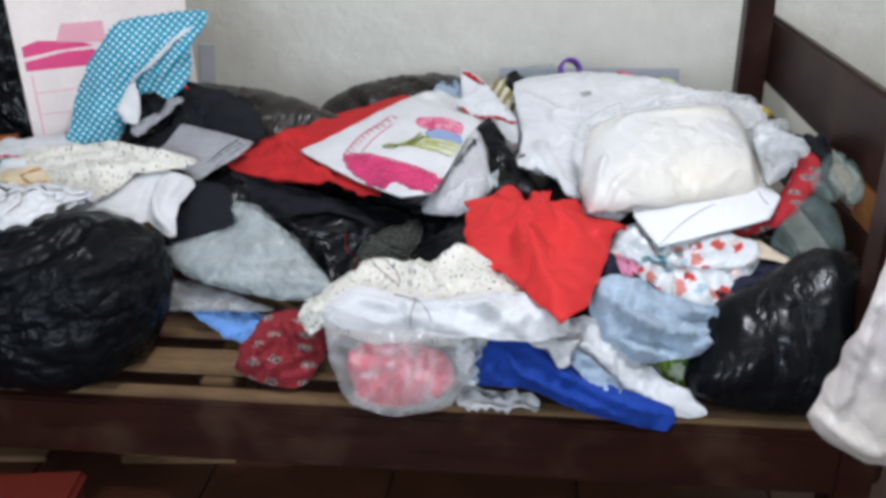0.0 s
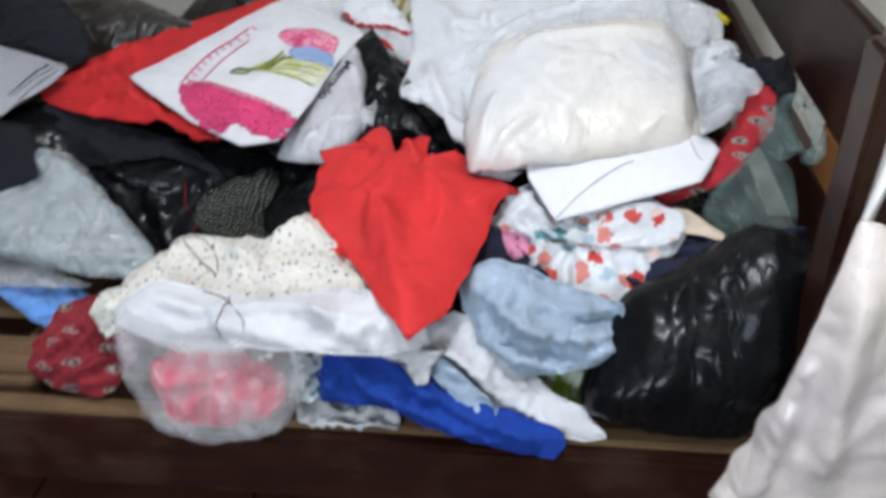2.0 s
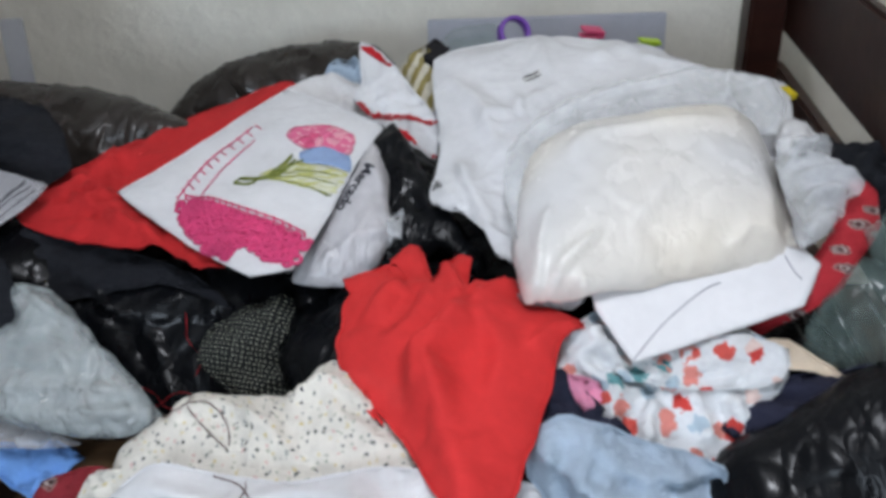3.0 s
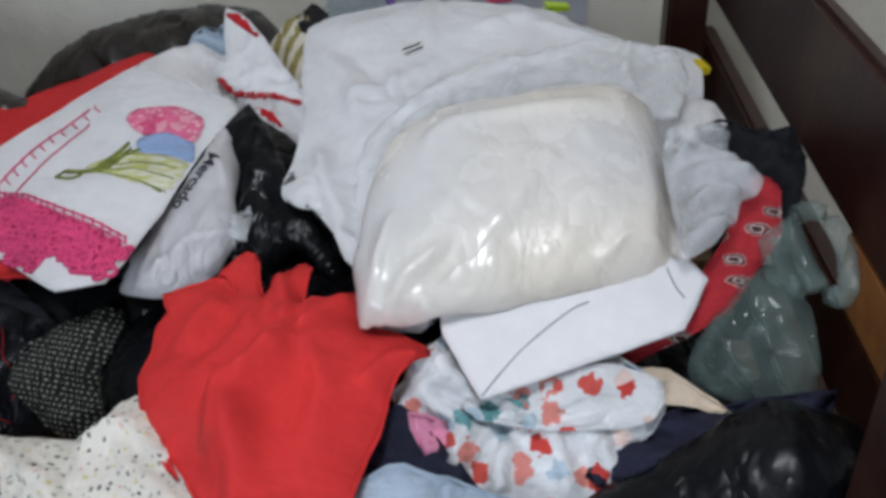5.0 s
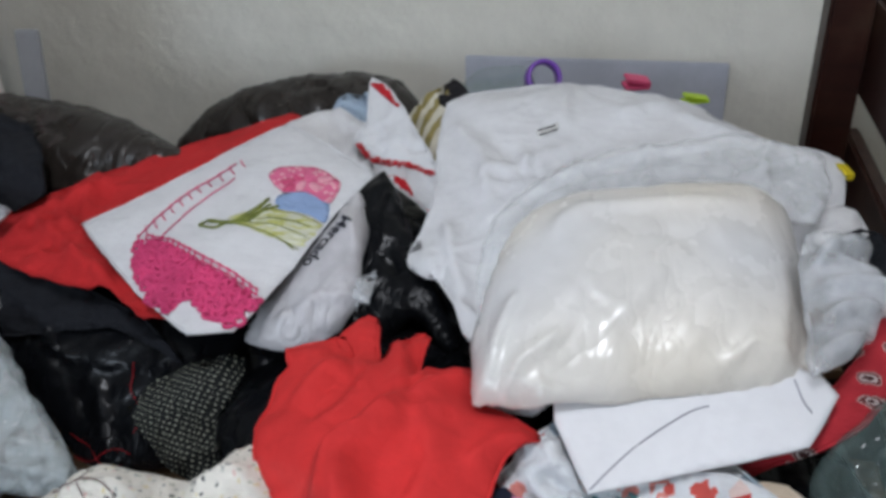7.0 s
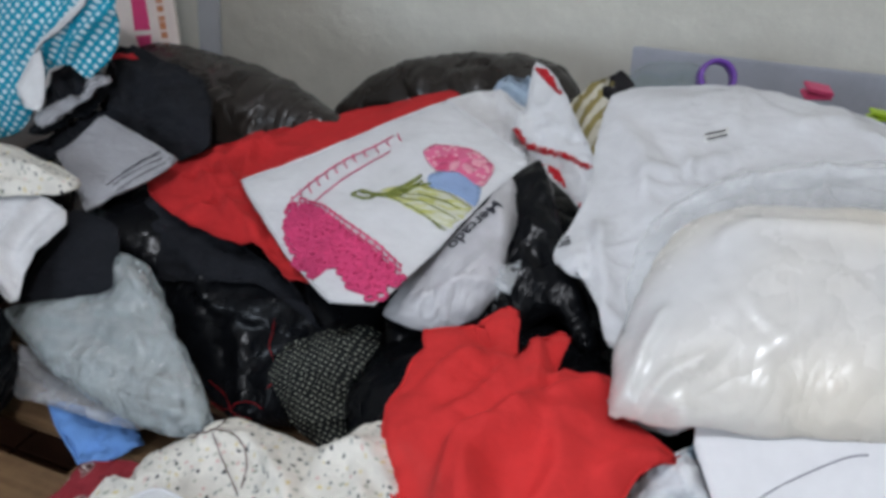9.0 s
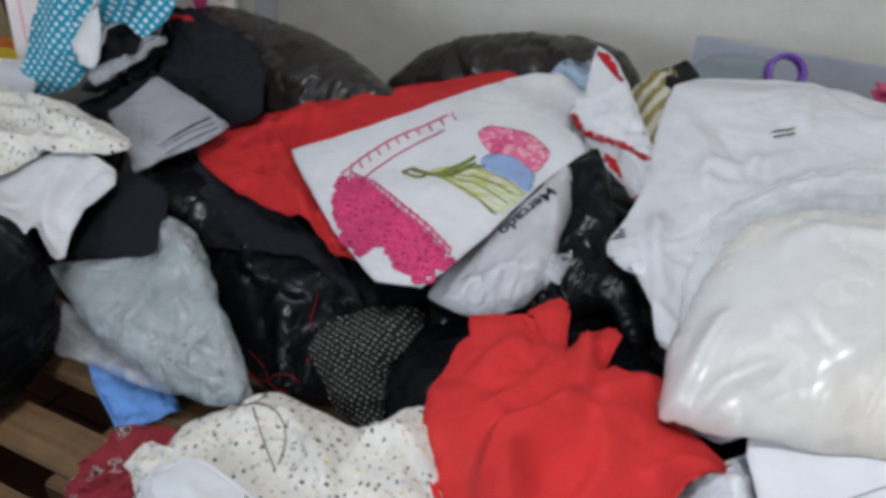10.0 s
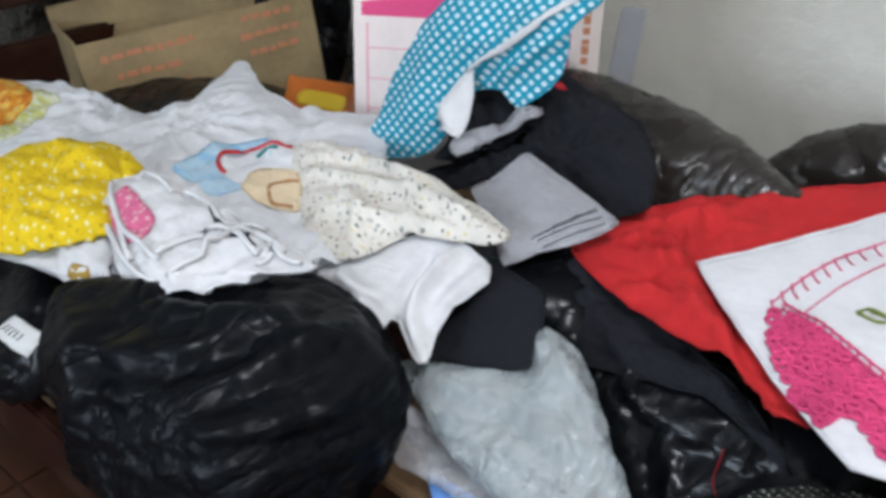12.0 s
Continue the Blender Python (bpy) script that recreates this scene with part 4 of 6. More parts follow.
flap("bag_mouth", "thin_white", "thin wrinkled film at the open mouth", pose(0.606, 2.284, 0.826, 10, 0, 0), [(-0.205, -0.282), (-0.225, -0.170), (-0.218, -0.058), (-0.165, 0.035), (-0.075, 0.112), (0.017, 0.141), (0.102, 0.168), (0.160, 0.154), (0.217, 0.118), (0.220, 0.038), (0.191, -0.034), (0.127, -0.038), (0.045, -0.018), (-0.062, -0.024), (-0.137, -0.062), (-0.179, -0.150), (-0.189, -0.243)], (0, -0, 0), up=0.014, down=0.0, width=0.04, fold=0.0035, freq=9, sharp=0.85, turn=1.1, seed=62, soft=0.5, step=0.007, ridges=(([(-0.209, -0.181), (-0.195, -0.058), (-0.135, 0.017), (-0.049, 0.072), (0.058, 0.110)], 0.008, 0.010, 0.5), ([(-0.191, -0.125), (-0.154, -0.042), (-0.087, 0.005), (-0.008, 0.040), (0.079, 0.054)], 0.008, 0.008, 0.5), ([(0.216, 0.107), (0.152, 0.067), (0.086, 0.033)], 0.009, 0.008, 0.5), ([(-0.132, 0.085), (-0.112, 0.034), (-0.117, -0.020)], 0.005, 0.007), ([(-0.034, 0.132), (-0.021, 0.069), (-0.032, 0.013)], 0.006, 0.008), ([(0.150, 0.142), (0.128, 0.067), (0.137, -0.015)], 0.008, 0.009, 0.5),))
flap("bag_knot", "thin_white", "twisted film at the tied end", pose(0.790, 2.111, 0.839, 20, 0, 0), [(-0.023, 0.038), (0.014, 0.051), (0.051, 0.029), (0.045, 0.005), (0.065, -0.020), (0.078, -0.042), (0.067, -0.063), (0.050, -0.072), (0.034, -0.107), (0.006, -0.132), (-0.023, -0.156), (-0.033, -0.131), (-0.026, -0.100), (-0.030, -0.059), (-0.033, -0.007)], (-0, 0, -0), up=0.02, down=0.02, width=0.05, fold=0.004, freq=8, sharp=0.85, seed=63, soft=0.5, step=0.007, ridges=(([(-0.023, -0.016), (0.016, 0.012), (0.050, 0.025)], 0.018, 0.011, 0.5), ([(-0.016, -0.051), (0.030, -0.042), (0.074, -0.043)], 0.016, 0.012, 0.5), ([(-0.021, -0.100), (0.013, -0.077), (0.052, -0.069)], 0.016, 0.011, 0.5), ([(-0.025, -0.139), (0.008, -0.115), (0.035, -0.103)], 0.012, 0.009), ([(-0.017, 0.011), (0.020, -0.016), (0.057, -0.025)], 0.010, 0.008),))
flap("bag_corner", "thin_white", "gathered bottom corner", pose(0.440, 1.958, 0.723, 30, 0, 0), [(-0.04, -0.02), (-0.04, 0.05), (0, 0.02), (0.05, -0.01), (0.04, -0.02), (-0, -0.02)], (-0, 0, -0), up=0.02, down=0.02, width=0.03, fold=0.008, freq=14, sharp=0.85, seed=64, soft=0.3, step=0.006)
sheet = spread("paper_sheet", "stiff white paper sheet bent under a white bag", "paper", "paper", pose(0.661, 1.944, 0.737, 26, 0, 0), [(-0.160, -0.028), (-0.165, 0.009), (-0.082, 0.043), (0.047, 0.082), (0.119, 0.060), (0.136, 0.038), (0.104, -0.024), (-0.116, -0.104)], (0, -0, 0), up=0.004, down=0.0, fold=0.0025, freq=5, seed=16, soft=0.05, ragged=0.001)
# first line is the pen stroke, second draws the shade along a fold
for line in ([(-0.115, -0.100), (-0.093, -0.072), (-0.066, -0.042), (-0.019, -0.002), (0.009, 0.011)], [(0.091, 0.051), (0.099, 0.026), (0.110, 0.010)]):
    cord("pen_and_fold_line", sheet, skin(sheet), line, 0.0009, "pen", "thin grey line for the pen stroke and the fold's shade", 0.0006)
spread("bandana", "red paisley bandana hanging from under the paper", "bandana", "paisley", pose(0.788, 2.004, 0.732, 35, 0, 0), [(0.08, 0.13), (0.11, 0.12), (0.1, 0.05), (0.03, -0.04), (-0.08, -0.1), (-0.11, -0.11), (-0.14, -0.08), (-0.01, -0.01), (0.04, 0.05)], (0, -0, 0), hem="hem", up=0.01, down=0.06, width=0.05, fold=0.005, seed=17, soft=0.4)
spread("cloth", "black cloth with a worn hole", "cloth", "black", pose(0.901, 2.181, 0.778, 30, 0, 0), [(-0.08, 0.07), (0.04, 0.06), (0.06, 0.02), (0.03, -0.06), (-0.01, -0.07), (-0.05, -0.02)], (-0, 0, -0), up=0.04, down=0.08, width=0.06, fold=0.014, freq=12, seed=18)
knotted = spread("plastic_bag", "knotted clear greenish plastic bag handle", "bag", "green_film", pose(0.901, 1.969, 0.793, 35, 0, 0), [(-0.052, 0.020), (-0.020, 0.040), (-0.013, -0.006), (-0.004, -0.038), (-0.023, -0.047), (-0.050, -0.026)], (-0, 0, -0), up=0.03, down=0.04, width=0.04, fold=0.014, freq=11, sharp=0.9, full=True, seed=19)
part("handle_loop", rod(rounded([Vector((x, y, 0.02)) for x, y in [(-0.026, 0.028), (-0.001, 0.042), (0.020, 0.019), (0.026, -0.019), (0.018, -0.056), (-0.006, -0.045), (-0.019, -0.013)]], 0.008, 0.9), 0.0115, 8, True), "green_film", knotted, "looped film handle", None, True)
spread("plastic_bag", "crumpled clear greenish plastic bag", "bag", "green_film", pose(0.856, 1.933, 0.692, 40, 0, 0), [(-0.07, 0.01), (0, 0.09), (0.05, 0.06), (0.06, 0), (0.05, -0.06), (-0.01, -0.07), (-0.08, -0.04)], (-0, -0, -0), up=0.03, down=0.06, width=0.05, fold=0.012, freq=10, sharp=0.9, full=True, seed=20)
spread("garbage_bag", "big shiny black plastic bag at the bed's head", "bag", "bin", pose(0.750, 1.747, 0.560, 55, 0, 0), [(-0.16, -0.08), (-0.1, 0.06), (-0.03, 0.1), (0.08, 0.17), (0.18, 0.14), (0.17, 0), (0.08, -0.14), (-0.08, -0.14), (-0.15, -0.12)], (0, -0, 0), up=0.09, down=0.1, width=0.13, fold=0.009, freq=6.5, sharp=0.75, full=True, seed=21)
spread("cloth", "dark navy cloth stuffed in a black bag", "cloth", "navy", pose(0.806, 1.841, 0.630, 40, 0, 0), [(-0.15, -0.03), (-0.06, 0.04), (0.04, 0.05), (0.12, 0.06), (0.09, 0), (0.02, -0.06), (-0.07, -0.06)], (0, 0, 0), up=0.04, down=0.06, width=0.06, fold=0.014, freq=10, seed=22)
spread("blouse", "white blouse printed with red and teal flowers", "blouse", "floral_red", pose(0.606, 1.871, 0.656, 38, 0, 0), [(-0.16, 0.02), (-0.1, 0.09), (-0.03, 0.08), (0.07, 0.07), (0.13, 0.03), (0.13, -0.01), (0.1, -0.04), (0.08, -0.1), (-0.08, -0.11), (-0.14, -0.04)], (-0, -0, -0), hem="hem", up=0.016, down=0.06, width=0.08, fold=0.012, freq=11, seed=23, sharp=0.9, ragged=0.014, ridges=(([(-0.037, -0.022), (-0.048, -0.058), (-0.043, -0.094)], 0.016, 0.010, 0.4), ([(0.012, -0.024), (0.027, -0.056), (0.030, -0.091)], 0.016, 0.010, 0.4), ([(0.061, -0.025), (0.072, -0.055), (0.060, -0.079)], 0.014, 0.010), ([(-0.075, 0.002), (-0.087, -0.036), (-0.092, -0.066)], 0.014, 0.012), ([(-0.154, 0.051), (-0.116, 0.058), (-0.070, 0.021)], 0.014, 0.010), ([(-0.139, 0.019), (-0.102, 0.033), (-0.063, 0.002)], 0.012, 0.008),))
spread("cloth", "printed waistband strip of a flowered blouse", "cloth", "floral_red", pose(0.636, 1.864, 0.676, 38, 0, 0), [(-0.11, 0), (-0.03, 0.02), (0.04, 0.04), (0.1, 0.02), (0.09, -0.02), (0.01, -0.03), (-0.1, -0.02)], (0, 0, 0), up=0.002, down=0.03, width=0.04, fold=0.009, freq=14, seed=68)
spread("cloth", "narrow cream cloth strip", "cloth", "cream", pose(0.748, 1.883, 0.667, 35, 0, 0), [(-0.07, 0.02), (-0.01, 0.03), (0.04, 0), (0.07, -0.03), (0.02, -0.01), (-0.04, -0.01)], (0, -0, 0), up=0.006, down=0.03, fold=0.005, seed=24)
spread("cloth", "dark navy cloth pushed under a red cloth", "cloth", "navy", pose(0.465, 1.819, 0.631, 40, 0, 0), [(-0.06, 0.03), (-0.01, 0.06), (0.04, 0.01), (0.08, -0.04), (-0.04, -0.05)], (0, -0, 0), up=0.02, down=0.04, fold=0.008, seed=25)
spread("cloth", "small scrap of pink cotton cloth", "cloth", "pink", pose(0.495, 1.834, 0.645, 42, 0, 0), [(-0.03, 0.03), (0.01, 0.02), (0.03, -0.03), (-0.01, -0.02)], (-0, 0, -0), up=0.012, down=0.03, fold=0.007, freq=16, seed=26)
spread("shirt", "light blue cotton shirt crumpled in a ball", "shirt", "lblue", pose(0.535, 1.734, 0.590, 55, 0, 0), [(-0.13, 0.05), (-0.07, 0.09), (0.03, 0.05), (0.11, 0.03), (0.11, -0.03), (0.07, -0.06), (-0.02, -0.08), (-0.09, -0.05)], (0, -0, -0), hem="hem", up=0.045, down=0.07, width=0.08, fold=0.014, freq=9, seed=27, sharp=0.85, ragged=0.01, ridges=(([(-0.099, -0.030), (-0.037, -0.061), (0.044, -0.076)], 0.016, 0.012, 0.4), ([(-0.070, 0.009), (0.011, -0.029), (0.093, -0.034)], 0.016, 0.012, 0.4), ([(-0.111, 0.049), (-0.058, 0.007), (-0.007, -0.039)], 0.016, 0.012, 0.4), ([(0.034, -0.020), (0.074, -0.046), (0.101, -0.022)], 0.012, 0.009), ([(-0.048, 0.056), (0.014, 0.016), (0.085, 0.014)], 0.012, 0.014, 0.4),))
spread("cloth", "white cloth hanging over the bed rail", "cloth", "white", pose(0.462, 1.688, 0.507, 60, 0, 0), [(-0.16, 0.09), (-0.04, 0.09), (0.06, 0.01), (0.17, -0.07), (0.1, -0.08), (-0.01, -0.04), (-0.12, 0)], (0, 0, -0), up=0.015, down=0.05, fold=0.012, freq=12, seed=28, turn=1.0, sharp=0.85, ragged=0.013, ridges=(([(-0.151, 0.063), (-0.055, 0.035), (0.030, -0.035), (0.113, -0.077)], 0.014, 0.010, 0.4), ([(-0.098, 0.065), (-0.034, 0.025), (0.061, -0.033)], 0.012, 0.010, 0.4), ([(-0.113, 0.053), (-0.107, 0.011), (-0.096, -0.004)], 0.014, 0.010),))
spread("cloth", "royal blue cotton cloth hanging over the rail", "cloth", "royal", pose(0.354, 1.659, 0.492, 65, 0, 0), [(-0.16, 0.03), (-0.13, 0.08), (-0.06, 0.09), (0, 0.04), (0.1, -0), (0.21, -0.04), (0.2, -0.08), (0.08, -0.06), (-0.01, -0.03), (-0.07, -0.01), (-0.15, -0.01)], (-0, -0, 0), hem="hem", up=0.025, down=0.05, width=0.05, fold=0.006, freq=8, seed=29, turn=2.2, sharp=0.85, ridges=(([(-0.115, 0.070), (-0.067, 0.013), (0.023, -0.025), (0.136, -0.061)], 0.018, 0.013, 0.4), ([(-0.063, 0.074), (-0.004, 0.021), (0.084, -0.019), (0.192, -0.055)], 0.018, 0.014, 0.4), ([(-0.146, 0.051), (-0.113, -0.005), (-0.061, -0.013)], 0.012, 0.012),))
spread("cloth", "frayed white cloth strip lying on blue cloth", "cloth", "white_worn", pose(0.354, 1.628, 0.515, 65, 0, 0), [(-0.072, 0.080), (-0.028, 0.088), (-0.002, 0.071), (0.039, 0.079), (0.020, 0.047), (0.014, 0.020), (-0.000, 0.021), (-0.016, 0.051), (-0.048, 0.061)], up=0.008, down=0.02, width=0.03, fold=0.006, freq=18, seed=78, ragged=0.008, soft=0.3)
spread("cloth", "light blue cloth strip between blue and white cloths", "cloth", "lblue", pose(0.42, 1.640, 0.500, 62, 0, 0), [(-0.056, 0.078), (-0.009, 0.049), (0.053, -0.004), (0.037, -0.019), (-0.013, 0.007), (-0.045, 0.043)], up=0.008, down=0.02, width=0.02, fold=0.006, freq=16, seed=79)
spread("cloth", "green leaf printed cloth", "cloth", "green_leaf", pose(0.581, 1.730, 0.480, 50, 0, 0), [(-0.07, 0.02), (0.04, 0.06), (0.05, -0.04), (-0.02, -0.04)], (0, -0, -0), up=0.02, down=0.05, fold=0.012, freq=14, seed=30)
spread("cloth", "white cloth with small green print", "cloth", "teal_white", pose(0.187, 1.662, 0.534, 60, 0, 0), [(-0.03, 0.05), (0.03, 0.04), (0.02, -0.04), (-0.01, -0.05)], (0, -0, 0), up=0.015, down=0.04, fold=0.008, seed=31)
spread("doily", "crumpled white doily on the bed rail", "doily", "white_worn", pose(0.242, 1.674, 0.441, 20, 0, 0), [(-0.08, 0.02), (-0, 0.03), (0.08, -0), (0.06, -0.02), (-0.07, -0.02)], (-0, 0, -0), up=0.012, down=0.0, fold=0.01, freq=18, seed=32)

middle = spread("garbage_bag", "shiny black plastic bag in the middle of the heap", "bag", "bin", pose(-0.107, 2.069, 0.564, 45, 0, 0), [(-0.29, 0.08), (-0.1, 0.13), (0.05, 0.11), (0.19, 0.09), (0.24, 0.04), (0.2, -0.07), (0.04, -0.11), (-0.04, -0.13), (-0.1, -0.11), (-0.18, -0.04)], (-0, -0, 0), up=0.03, down=0.13, width=0.09, fold=0.016, freq=8.5, sharp=0.8, full=True, seed=33)
for line in ([(-0.106, -0.107), (-0.066, -0.115), (-0.024, -0.092), (0.009, -0.099)], [(-0.102, -0.079), (-0.064, -0.094), (-0.045, -0.115), (-0.005, -0.116)], [(-0.023, 0.034), (-0.017, -0.01), (0.009, -0.038), (-0.001, -0.076)]):
    cord("loose_thread", middle, skin(middle), line, 0.0006, "crochet_red", "thin red thread", 0.003, 0.006)
spread("cloth", "black cloth with rows of small pale dots", "cloth", "polka", pose(0.001, 2.002, 0.587, 42, 0, 0), [(-0.09, -0.01), (-0.06, 0.05), (0.04, 0.09), (0.05, 0.03), (0.1, -0.02), (0.02, -0.09), (-0.05, -0.05)], (0, 0, 0), hem="hem", up=0.03, down=0.06, width=0.05, fold=0.01, freq=9, seed=34)
spread("cloth", "long black cotton cloth strip", "cloth", "black", pose(-0.299, 2.112, 0.662, 42, 0, 0), [(-0.25, 0.01), (-0.11, 0.09), (0.02, 0.05), (0.17, -0), (0.25, -0.06), (0.13, -0.02), (-0.05, -0.05), (-0.16, -0.01)], (0, 0, 0), up=0.02, down=0.06, width=0.05, fold=0.008, seed=35)
spread("cloth", "black cotton cloth poking out of a clear bag", "cloth", "black", pose(-0.444, 2.022, 0.672, 45, 0, 0), [(-0.09, -0.09), (-0.05, 0.07), (0.05, 0.06), (0.09, -0.04)], (0, -0, 0), up=0.015, down=0.04, fold=0.004, seed=36, soft=0.2)
spread("folded_clothes", "pale grey clothes packed inside a clear plastic bag", "clothes", "pale_grey", pose(-0.345, 1.942, 0.602, 42, 0, 0), [(-0.171, -0.009), (-0.162, 0.009), (-0.018, 0.063), (-0.045, 0.117), (0.027, 0.108), (0.099, 0.045), (0.207, -0.063), (0.162, -0.090), (0.081, -0.090), (-0.054, -0.063), (-0.135, -0.027)], up=0.015, down=0.075, width=0.08, fold=0.01, freq=15, sharp=0.8, turn=1.9, full=True, seed=80)
spread("plastic_bag", "clear plastic bag holding pale grey clothes", "bag", "clear_bag", pose(-0.345, 1.942, 0.602, 42, 0, 0), [(-0.19, -0.01), (-0.18, 0.01), (-0.02, 0.07), (-0.05, 0.13), (0.03, 0.12), (0.11, 0.05), (0.23, -0.07), (0.18, -0.1), (0.09, -0.1), (-0.06, -0.07), (-0.15, -0.03)], (0, 0, 0), up=0.022, down=0.09, width=0.09, fold=0.004, freq=10, sharp=1.0, full=True, seed=37, turn=1.9, ridges=(([(-0.145, -0.006), (-0.046, 0.018), (0.041, 0.056)], 0.009, 0.009, 0.5), ([(-0.090, -0.046), (0.032, -0.032), (0.182, -0.035)], 0.009, 0.010, 0.5), ([(0.058, 0.042), (0.099, -0.024), (0.138, -0.086)], 0.007, 0.008), ([(-0.022, -0.071), (0.090, -0.067), (0.215, -0.066)], 0.008, 0.009), ([(-0.022, 0.122), (0.078, 0.065), (0.169, -0.006)], 0.010, 0.009, 0.5), ([(-0.142, -0.032), (-0.049, -0.018), (-0.008, 0.027)], 0.006, 0.006),))
spread("plastic_bag", "thin lilac plastic bag", "bag", "film", pose(-0.437, 1.907, 0.509, 40, 0, 0), [(-0.1, 0.04), (-0.02, 0.04), (0.18, -0.02), (-0, -0.03), (-0.06, -0.03)], (-0, -0, 0), up=0.015, down=0.05, fold=0.008, freq=14, full=True, seed=38)
spread("cloth", "sky blue cotton cloth on the bare slats", "cloth", "sky", pose(-0.343, 1.875, 0.463, 22, 0, 0), [(-0.11, 0.03), (0.02, 0.05), (0.08, 0.02), (0.03, -0.03), (0.03, -0.05), (-0.05, -0.01)], (-0, -0, -0), up=0.012, down=0.02, fold=0.006, seed=39, soft=0.2)
spread("bandana", "maroon paisley bandana bunched on the slats", "bandana", "maroon", pose(-0.190, 1.735, 0.495, 50, 0, 0), [(-0.05, 0.06), (0.02, 0.08), (0.08, 0.06), (0.08, -0.02), (0.03, -0.08), (-0.07, -0.06), (-0.1, -0.03)], (-0, 0, -0), hem="hem", up=0.03, down=0.06, width=0.05, fold=0.01, freq=15, seed=40, step=0.006, ridges=(([(-0.061, -0.034), (-0.009, 0.013), (0.020, 0.060)], 0.016, 0.009, 0.4), ([(-0.035, -0.061), (0.030, -0.030), (0.078, -0.006)], 0.016, 0.009, 0.4), ([(-0.071, -0.052), (-0.028, -0.022), (0.005, -0.009)], 0.012, 0.008), ([(-0.002, 0.053), (0.025, 0.014), (0.042, -0.041)], 0.016, 0.008, 0.4), ([(-0.014, -0.070), (0.052, -0.050), (0.083, -0.027)], 0.012, 0.008),))

spread("cloth", "pinkish red cloth inside a clear plastic bag", "cloth", "pink_red", pose(0.063, 1.636, 0.508, 68, 0, 0), [(-0.1, 0.04), (-0.01, 0.06), (0.08, 0.04), (0.09, -0.02), (0.01, -0.06), (-0.08, -0.05)], (-0, -0, 0), up=0.035, down=0.07, width=0.07, fold=0.012, freq=14, seed=41)
spread("plastic_bag", "clear plastic bag stuffed with pink cloth", "bag", "film", pose(0.060, 1.625, 0.538, 68, 0, 0), [(-0.14, 0.1), (-0.01, 0.08), (0.13, 0.07), (0.14, 0), (0.1, -0.07), (-0, -0.1), (-0.09, -0.08), (-0.13, -0)], (0, -0, 0), up=0.055, down=0.09, width=0.09, fold=0.01, freq=13, sharp=0.8, full=True, seed=42)
case = spread("pillowcase", "white cotton pillowcase with a tiny flower print", "pillowcase", "floral", pose(0.129, 1.760, 0.615, 22, 0, 0), [(-0.24, 0), (-0.15, 0.08), (-0.04, 0.08), (0.03, 0.13), (0.1, 0.11), (0.19, 0.03), (0.22, -0.05), (0.18, -0.1), (0.08, -0.1), (-0.11, -0.12), (-0.23, -0.08)], (-0, 0, 0), up=0.04, down=0.1, width=0.1, fold=0.01, freq=11, full=True, seed=43, ridges=(([(-0.175, 0.026), (-0.110, 0.050), (-0.051, 0.023), (0.010, -0.035)], 0.014, 0.012, 0.4), ([(-0.026, 0.057), (0.032, 0.082), (0.100, 0.029)], 0.014, 0.012, 0.4), ([(-0.062, 0.074), (-0.039, 0.038), (-0.026, 0.001)], 0.014, 0.010, 0.4), ([(-0.075, 0.067), (-0.050, 0.015), (-0.049, -0.034)], 0.012, 0.010), ([(0.016, 0.092), (0.054, 0.030), (0.117, -0.005)], 0.010, 0.010),))
wound = spread("cloth", "white cotton cloth wound round a printed pillowcase", "cloth", "white", pose(0.141, 1.660, 0.625, 42, 0, 0), [(-0.23, -0), (-0.17, 0.05), (-0.1, 0.04), (-0.01, 0.03), (0.1, 0.05), (0.2, 0.04), (0.23, -0.02), (0.17, -0.04), (0.07, -0.04), (0, -0.04), (-0.09, -0.04), (-0.18, -0.03)], (0, -0, 0), up=0.035, down=0.06, width=0.07, fold=0.006, freq=9, seed=44, turn=1.3, ridges=(([(-0.182, 0.024), (-0.086, 0.000), (0.016, 0.018), (0.168, -0.006)], 0.014, 0.012, 0.4), ([(-0.144, -0.035), (-0.064, -0.017), (0.049, -0.032)], 0.012, 0.012, 0.5), ([(-0.090, -0.064), (-0.039, -0.069), (0.010, -0.044)], 0.012, 0.010), ([(0.066, 0.033), (0.098, -0.009), (0.159, -0.027)], 0.012, 0.010), ([(-0.068, 0.028), (-0.054, -0.015), (-0.030, -0.056)], 0.012, 0.010),))
for host, line in ((case, [(-0.151, 0.069), (-0.14, 0.038), (-0.106, 0.007), (-0.074, -0.018)]), (case, [(-0.183, 0.034), (-0.145, 0.042), (-0.114, 0.046), (-0.089, 0.02), (-0.079, -0.014)]), (wound, [(-0.063, 0.043), (-0.051, 0.019), (-0.055, -0.015), (-0.06, -0.032)]), (wound, [(-0.096, 0.037), (-0.059, 0.026), (-0.028, -0.002), (-0.019, -0.029)])):
    cord("loose_thread", host, skin(host), line, 0.0008, "thread", "loose dark thread", 0.003)
spread("cloth", "knotted corner of a printed white cloth", "cloth", "floral", pose(-0.110, 1.696, 0.593, 60, 0, 0), [(-0.03, -0), (-0.02, 0.03), (0.02, 0.04), (0.04, 0.02), (0.02, -0.01), (-0.01, -0.04), (-0.02, -0.03)], (0, 0, 0), up=0.02, down=0.03, width=0.03, fold=0.006, freq=18, seed=45)
